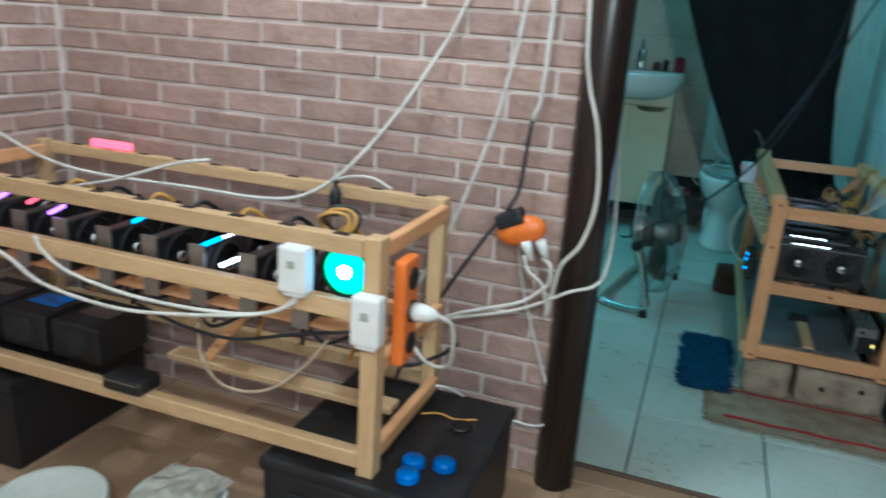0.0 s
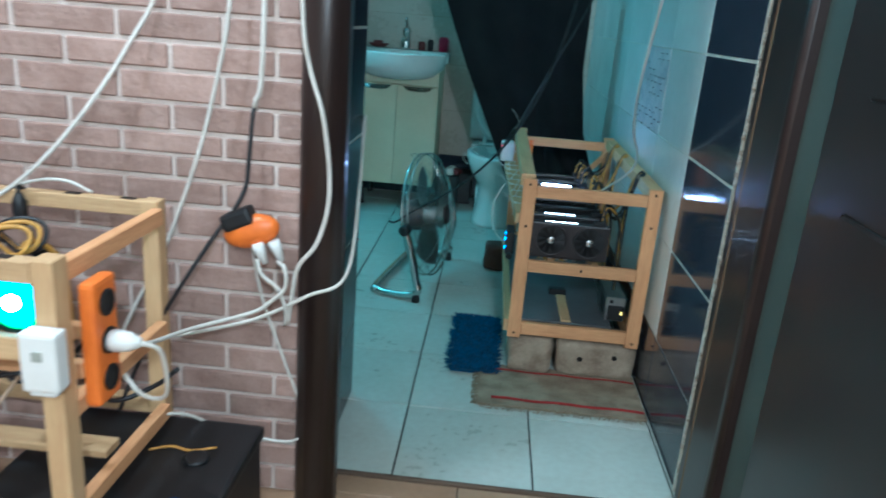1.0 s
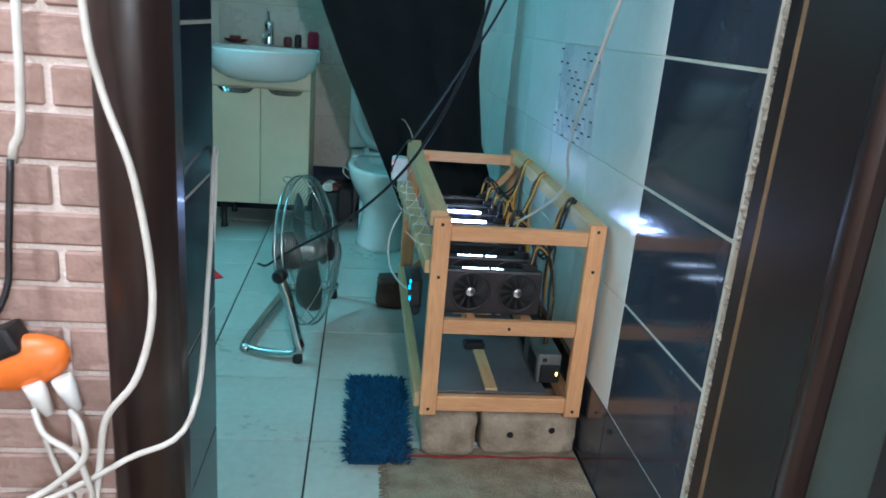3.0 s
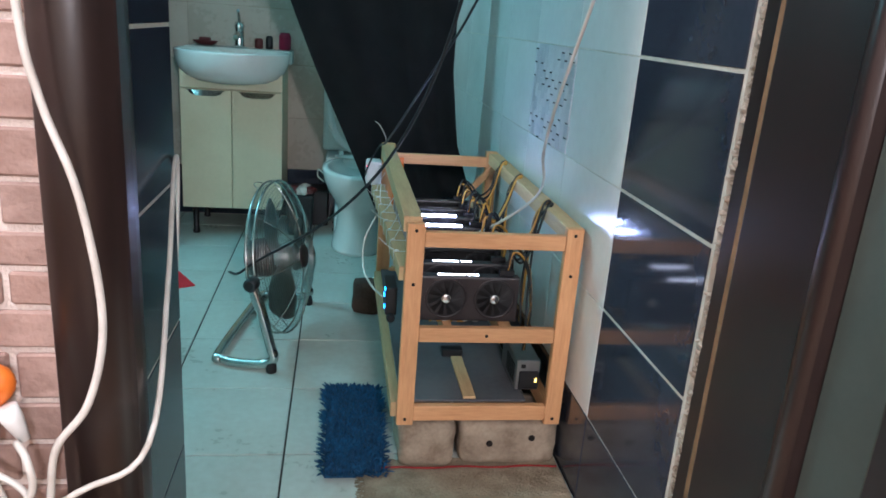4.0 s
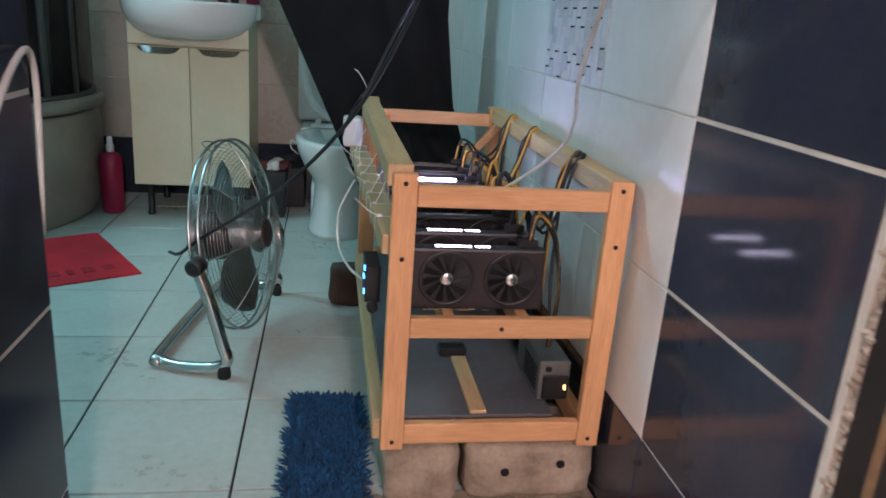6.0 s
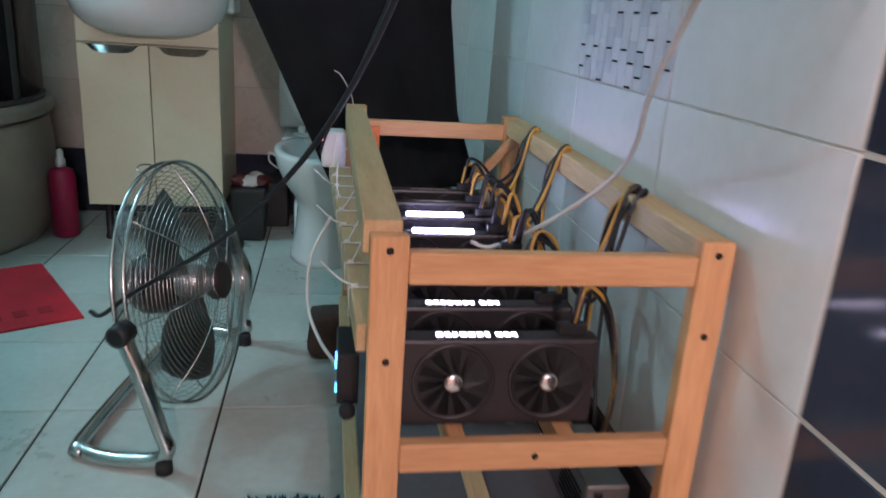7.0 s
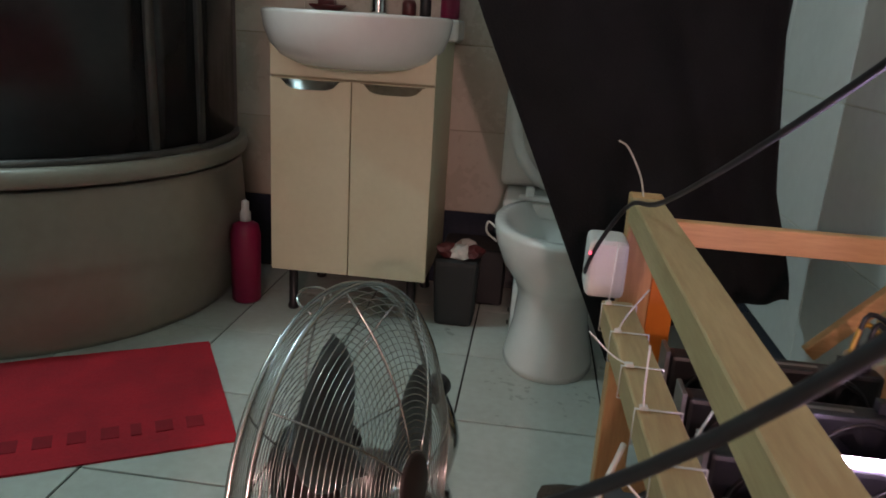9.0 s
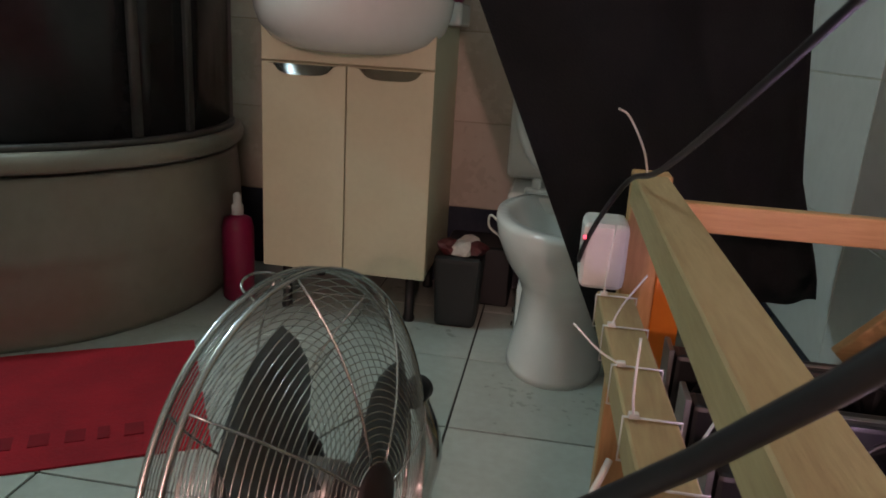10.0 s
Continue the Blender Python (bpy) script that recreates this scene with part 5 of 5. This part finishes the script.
for x, y in ((-0.438, 1.268), (-0.378, 1.285), (-0.430, 1.218)):
    cap = thing("bottle_cap", (x, y, 0.2345), "glossy blue bottle cap on the black crate", "cap", "blue caps on the crate")
    part("cap_body", lathe(bmesh.new(), [(0.021, 0.2347), (0.0225, 0.238), (0.0225, 0.250), (0.020, 0.2535), (0.0, 0.2538)], 26, (x, y, 0), cap=False), CUP_BLUE, cap)
    part("cap_rim", tube(bmesh.new(), [(x + 0.0225 * math.cos(a), y + 0.0225 * math.sin(a), 0.2375) for a in (2 * math.pi * j / 26 for j in range(26))], 0.0014, 5, 0, closed=True), CUP_BLUE, cap)
cable("yellow_tie", [(-0.50, 1.46, 0.237), (-0.46, 1.475, 0.24), (-0.42, 1.47, 0.238), (-0.375, 1.49, 0.238)], 0.0026, CABLE_YELLOW, "yellow wire lying on the black crate", "wire")
cr2 = thing("black_crate", (-1.55, 1.35, 0.0), "black plastic crate under the far end of the rack", "crate")
part("box_body", boxed(-1.735, -1.40, 1.16, 1.59, 0.0, 0.205, bevel=0.008, seg=2), BLACK_PLASTIC, cr2)
part("crate_lid", boxed(-1.738, -1.394, 1.155, 1.595, 0.206, 0.234, bevel=0.01, seg=2), BLACK_PLASTIC, cr2)
fg = thing("red_lamp", (-1.46, 1.5, 0.69), "red-lit plastic fin over the rack end", "light")
part("lens", boxed(-1.53, -1.40, 1.575, 1.592, 0.7135, 0.735, bevel=0.006, seg=2), LED_PINK, fg)


def bucket(x, y, r, h, lab, film):
    b = thing("bucket", (x, y, 0), lab, "bucket", "buckets by the rack")
    part("bucket_body", lathe(bmesh.new(), [(r * 0.82, 0), (r * 0.84, 0.006), (r * 0.96, h)], 40, (x, y, 0)), WHITE_PLASTIC, b)
    part("bucket_lid", lathe(bmesh.new(), [(r * 0.97, h + 0.0005), (r, h + 0.002), (r, h + 0.014), (r * 0.97, h + 0.018), (r * 0.9, h + 0.012), (0.0, h + 0.014)], 40, (x, y, 0), cap=False), GREY_LID, b)
    if film:
        bm = bmesh.new()
        bmesh.ops.create_grid(bm, x_segments=26, y_segments=26, size=r * 0.82)
        for v in bm.verts:
            q = v.co.length / (r * 0.82)
            v.co.z = 0.003 + 0.022 * abs(noise.noise(v.co * 22)) * (1.2 - 0.5 * q)
            v.co *= 1 + 0.1 * noise.noise(v.co * 12)
        bm.transform(Matrix.Translation((x, y, h + 0.016)))
        part("film", bm, FILM, b, "crumpled clear film on the lid")


bucket(-1.045, 0.935, 0.105, 0.17, "white plastic bucket with a grey-white lid", False)
bucket(-0.835, 1.045, 0.092, 0.17, "white bucket with crumpled film on its lid", True)

# ---- bricks, tiles and boards ----


def piece_mesh(name, sx, sy, sz, bevel, mat):
    return mesh_of(name, boxed(-sx / 2, sx / 2, -sy / 2, sy / 2, -sz / 2, sz / 2, bevel=bevel), mat)


def pieces(parent, name, sx, sy, sz, bevel, mat, places, jitter=0.0, seed=1):
    me = piece_mesh(name, sx, sy, sz, bevel, mat)
    q = random.Random(seed)
    for p in places:
        ob = new(name, me)
        ob.parent = parent
        ob.location = Vector(p) + Vector((q.uniform(-jitter, jitter), q.uniform(-jitter, jitter), q.uniform(-jitter, jitter)))
        if jitter:
            ob.rotation_euler = [radians(q.uniform(-0.35, 0.35)) for _ in range(3)]


BL = 0.2155
JOINTS = [0.0, 0.068, 0.127, 0.187, 0.246, 0.302, 0.365, 0.428, 0.490, 0.549, 0.608, 0.677, 0.733, 0.782, 0.831, 0.889, 0.953, 1.009, 1.066]
while JOINTS[-1] < CEIL - 0.06:
    JOINTS.append(JOINTS[-1] + (0.057 if len(JOINTS) % 3 else 0.061))


def course(parent, k, z0, z1, start, stop, along, seed):
    """One course of bricks laid from start down to stop along x or y, the first one cut."""
    h, w, cut = z1 - z0 - 0.0085, start, BL * (0.27 if k % 2 == 0 else 0.77)
    spans = []
    while w - stop > 0.03:
        n = max(stop, w - (cut if w == start else BL))
        spans.append((w, n))
        w = n
    made = {}
    for w, n in spans:
        made.setdefault(round(w - n, 4), []).append((w + n) / 2)
    for size, mids in made.items():
        zc = (z0 + z1) / 2
        if along == "x":
            pieces(parent, "brick", size - 0.009, 0.014, h, 0.003, BRICK, [(m, BRICK_Y + 0.001, zc) for m in mids], 0.0012, seed + k)
        else:
            pieces(parent, "brick", 0.014, size - 0.009, h, 0.003, BRICK, [(CORNER_X - 0.001, m, zc) for m in mids], 0.0012, seed + k)


for k, (z0, z1) in enumerate(zip(JOINTS, JOINTS[1:])):
    course(wall_brick, k, z0, z1, BRICK_END, CORNER_X, "x", 3)
    course(wall_brick_side, k + 1, z0, z1, BRICK_Y - 0.008, 0.2, "y", 90)

# floor tiles on a 0.353 m grid
T = 0.353
tiles, cut = [], []
for i in range(-6, 4):
    for j in range(-4, 6):
        cx, cy = -0.052 + T * (i - 0.5), 3.215 + T * (j - 0.5)
        if cx + T / 2 > LEFT_X + 0.1 and cx - T / 2 < WX + 0.2 and cy - T / 2 > 1.79:
            tiles.append((cx, cy, -0.0045))
pieces(floor, "tile", T - 0.005, T - 0.005, 0.009, 0.0012, FLOOR_TILE, tiles, 0.0, 7)
# brown tiles of the front room
F = 0.30
brown = [(-0.185 + F * (i + 0.5), 1.715 - F * (j + 0.5), -0.0045) for i in range(-6, 7) for j in range(11)]
pieces(room_floor, "tile", F - 0.004, F - 0.004, 0.009, 0.001, BROWN_TILE, [q for q in brown if -1.74 < q[0] - F / 2 and q[0] + F / 2 < 1.95], 0.0, 8)
pieces(room_floor, "tile", F - 0.004, 0.066, 0.009, 0.001, BROWN_TILE, [(-0.185 + F * (i + 0.5), 1.750, -0.0045) for i in range(0, 3)], 0.0, 9)

# glazed wall tiles: black below and beside the door, white above
RH, CW, Z0, Y0 = 0.2745, 0.4075, 0.232, 1.885
white, black, low = [], [], []
mosaic_at = None
for c in range(8):
    yc = Y0 + CW * (c + 0.5)
    if yc + CW / 2 > BACK_Y + 0.3:
        continue
    low.append((WX + 0.004, yc, Z0 / 2))
    for r in range(8):
        zc = Z0 + RH * (r + 0.5)
        if zc + RH / 2 > CEIL + 0.1:
            continue
        if c == 0:
            black.append((WX + 0.004, yc, zc))
        elif c == 2 and r == 2:
            mosaic_at = (yc, zc)
        else:
            white.append((WX + 0.004, yc, zc))
pieces(wall_east, "tile", 0.009, CW - 0.003, RH - 0.003, 0.0008, WHITE_TILE, white)
pieces(wall_east, "tile", 0.009, CW - 0.005, RH - 0.0075, 0.0008, BLACK_TILE, black)
pieces(wall_east, "tile", 0.009, CW - 0.004, Z0 - 0.004, 0.0008, BLACK_TILE, low)
# decor tile: staggered small bars with dark dashes
dec = part("decor_tile", boxed(WX - 0.0005, WX + 0.0085, mosaic_at[0] - CW / 2 + 0.0015, mosaic_at[0] + CW / 2 - 0.0015, mosaic_at[1] - RH / 2 + 0.0015, mosaic_at[1] + RH / 2 - 0.0015), MOSAIC_A, wall_east, "mosaic decor tile of grey and pale bars")
a, b, d = bmesh.new(), bmesh.new(), bmesh.new()
rng = random.Random(12)
cols = 12
for c in range(cols):
    y = mosaic_at[0] - CW / 2 + CW * (c + 0.5) / cols
    n = 7
    for r in range(n + 1):
        z = mosaic_at[1] - RH / 2 + RH * (r + (0.5 if c % 2 else 0.0)) / n
        z0, z1 = max(z, mosaic_at[1] - RH / 2 + 0.002), min(z + RH / n - 0.002, mosaic_at[1] + RH / 2 - 0.002)
        if z1 - z0 > 0.006:
            box(a if rng.random() < 0.5 else b, WX - 0.0022, WX - 0.0006, y - CW / cols / 2 + 0.001, y + CW / cols / 2 - 0.001, z0, z1)
            if rng.random() < 0.55:
                box(d, WX - 0.0034, WX - 0.0023, y - CW / cols * 0.32, y + CW / cols * 0.32, z0, z0 + 0.0032)
part("pale_bars", a, MOSAIC_A, dec)
part("grey_bars", b, MOSAIC_B, dec, "grey mosaic bars")
part("dark_dashes", d, MOSAIC_C, dec, "dark dashes in the mosaic")

# tiled reveal of the partition and the beige tiles of the back wall
reveal = structure("reveal", boxed(REVEAL_X - 0.012, REVEAL_X + 0.0022, 1.792, REVEAL_END, 0, CEIL), PALE_GROUT, "black glazed tiles on the end of the partition")
pieces(reveal, "tile", 0.008, REVEAL_END - 1.794, RH - 0.007, 0.0008, DULL_TILE, [(REVEAL_X, (REVEAL_END + 1.792) / 2, Z0 + RH * (r + 0.5)) for r in range(7)])
pieces(reveal, "tile", 0.008, REVEAL_END - 1.794, Z0 - 0.004, 0.0008, DULL_TILE, [(REVEAL_X, (REVEAL_END + 1.792) / 2, Z0 / 2)])
bz, bt, lowb = 0.268, [], []
for c in range(7):
    xc = -1.70 + 0.4075 * c - 0.03
    lowb.append((xc, BACK_Y + 0.004, bz / 2))
    for r in range(8):
        if bz + RH * (r + 1) < CEIL + 0.1:
            bt.append((xc, BACK_Y + 0.004, bz + 0.2765 * (r + 0.5)))
pieces(wall_back, "tile", 0.4045, 0.009, 0.2725, 0.0008, BEIGE_TILE, bt)
pieces(wall_back, "tile", 0.4045, 0.009, bz - 0.004, 0.0008, BLACK_TILE, lowb)
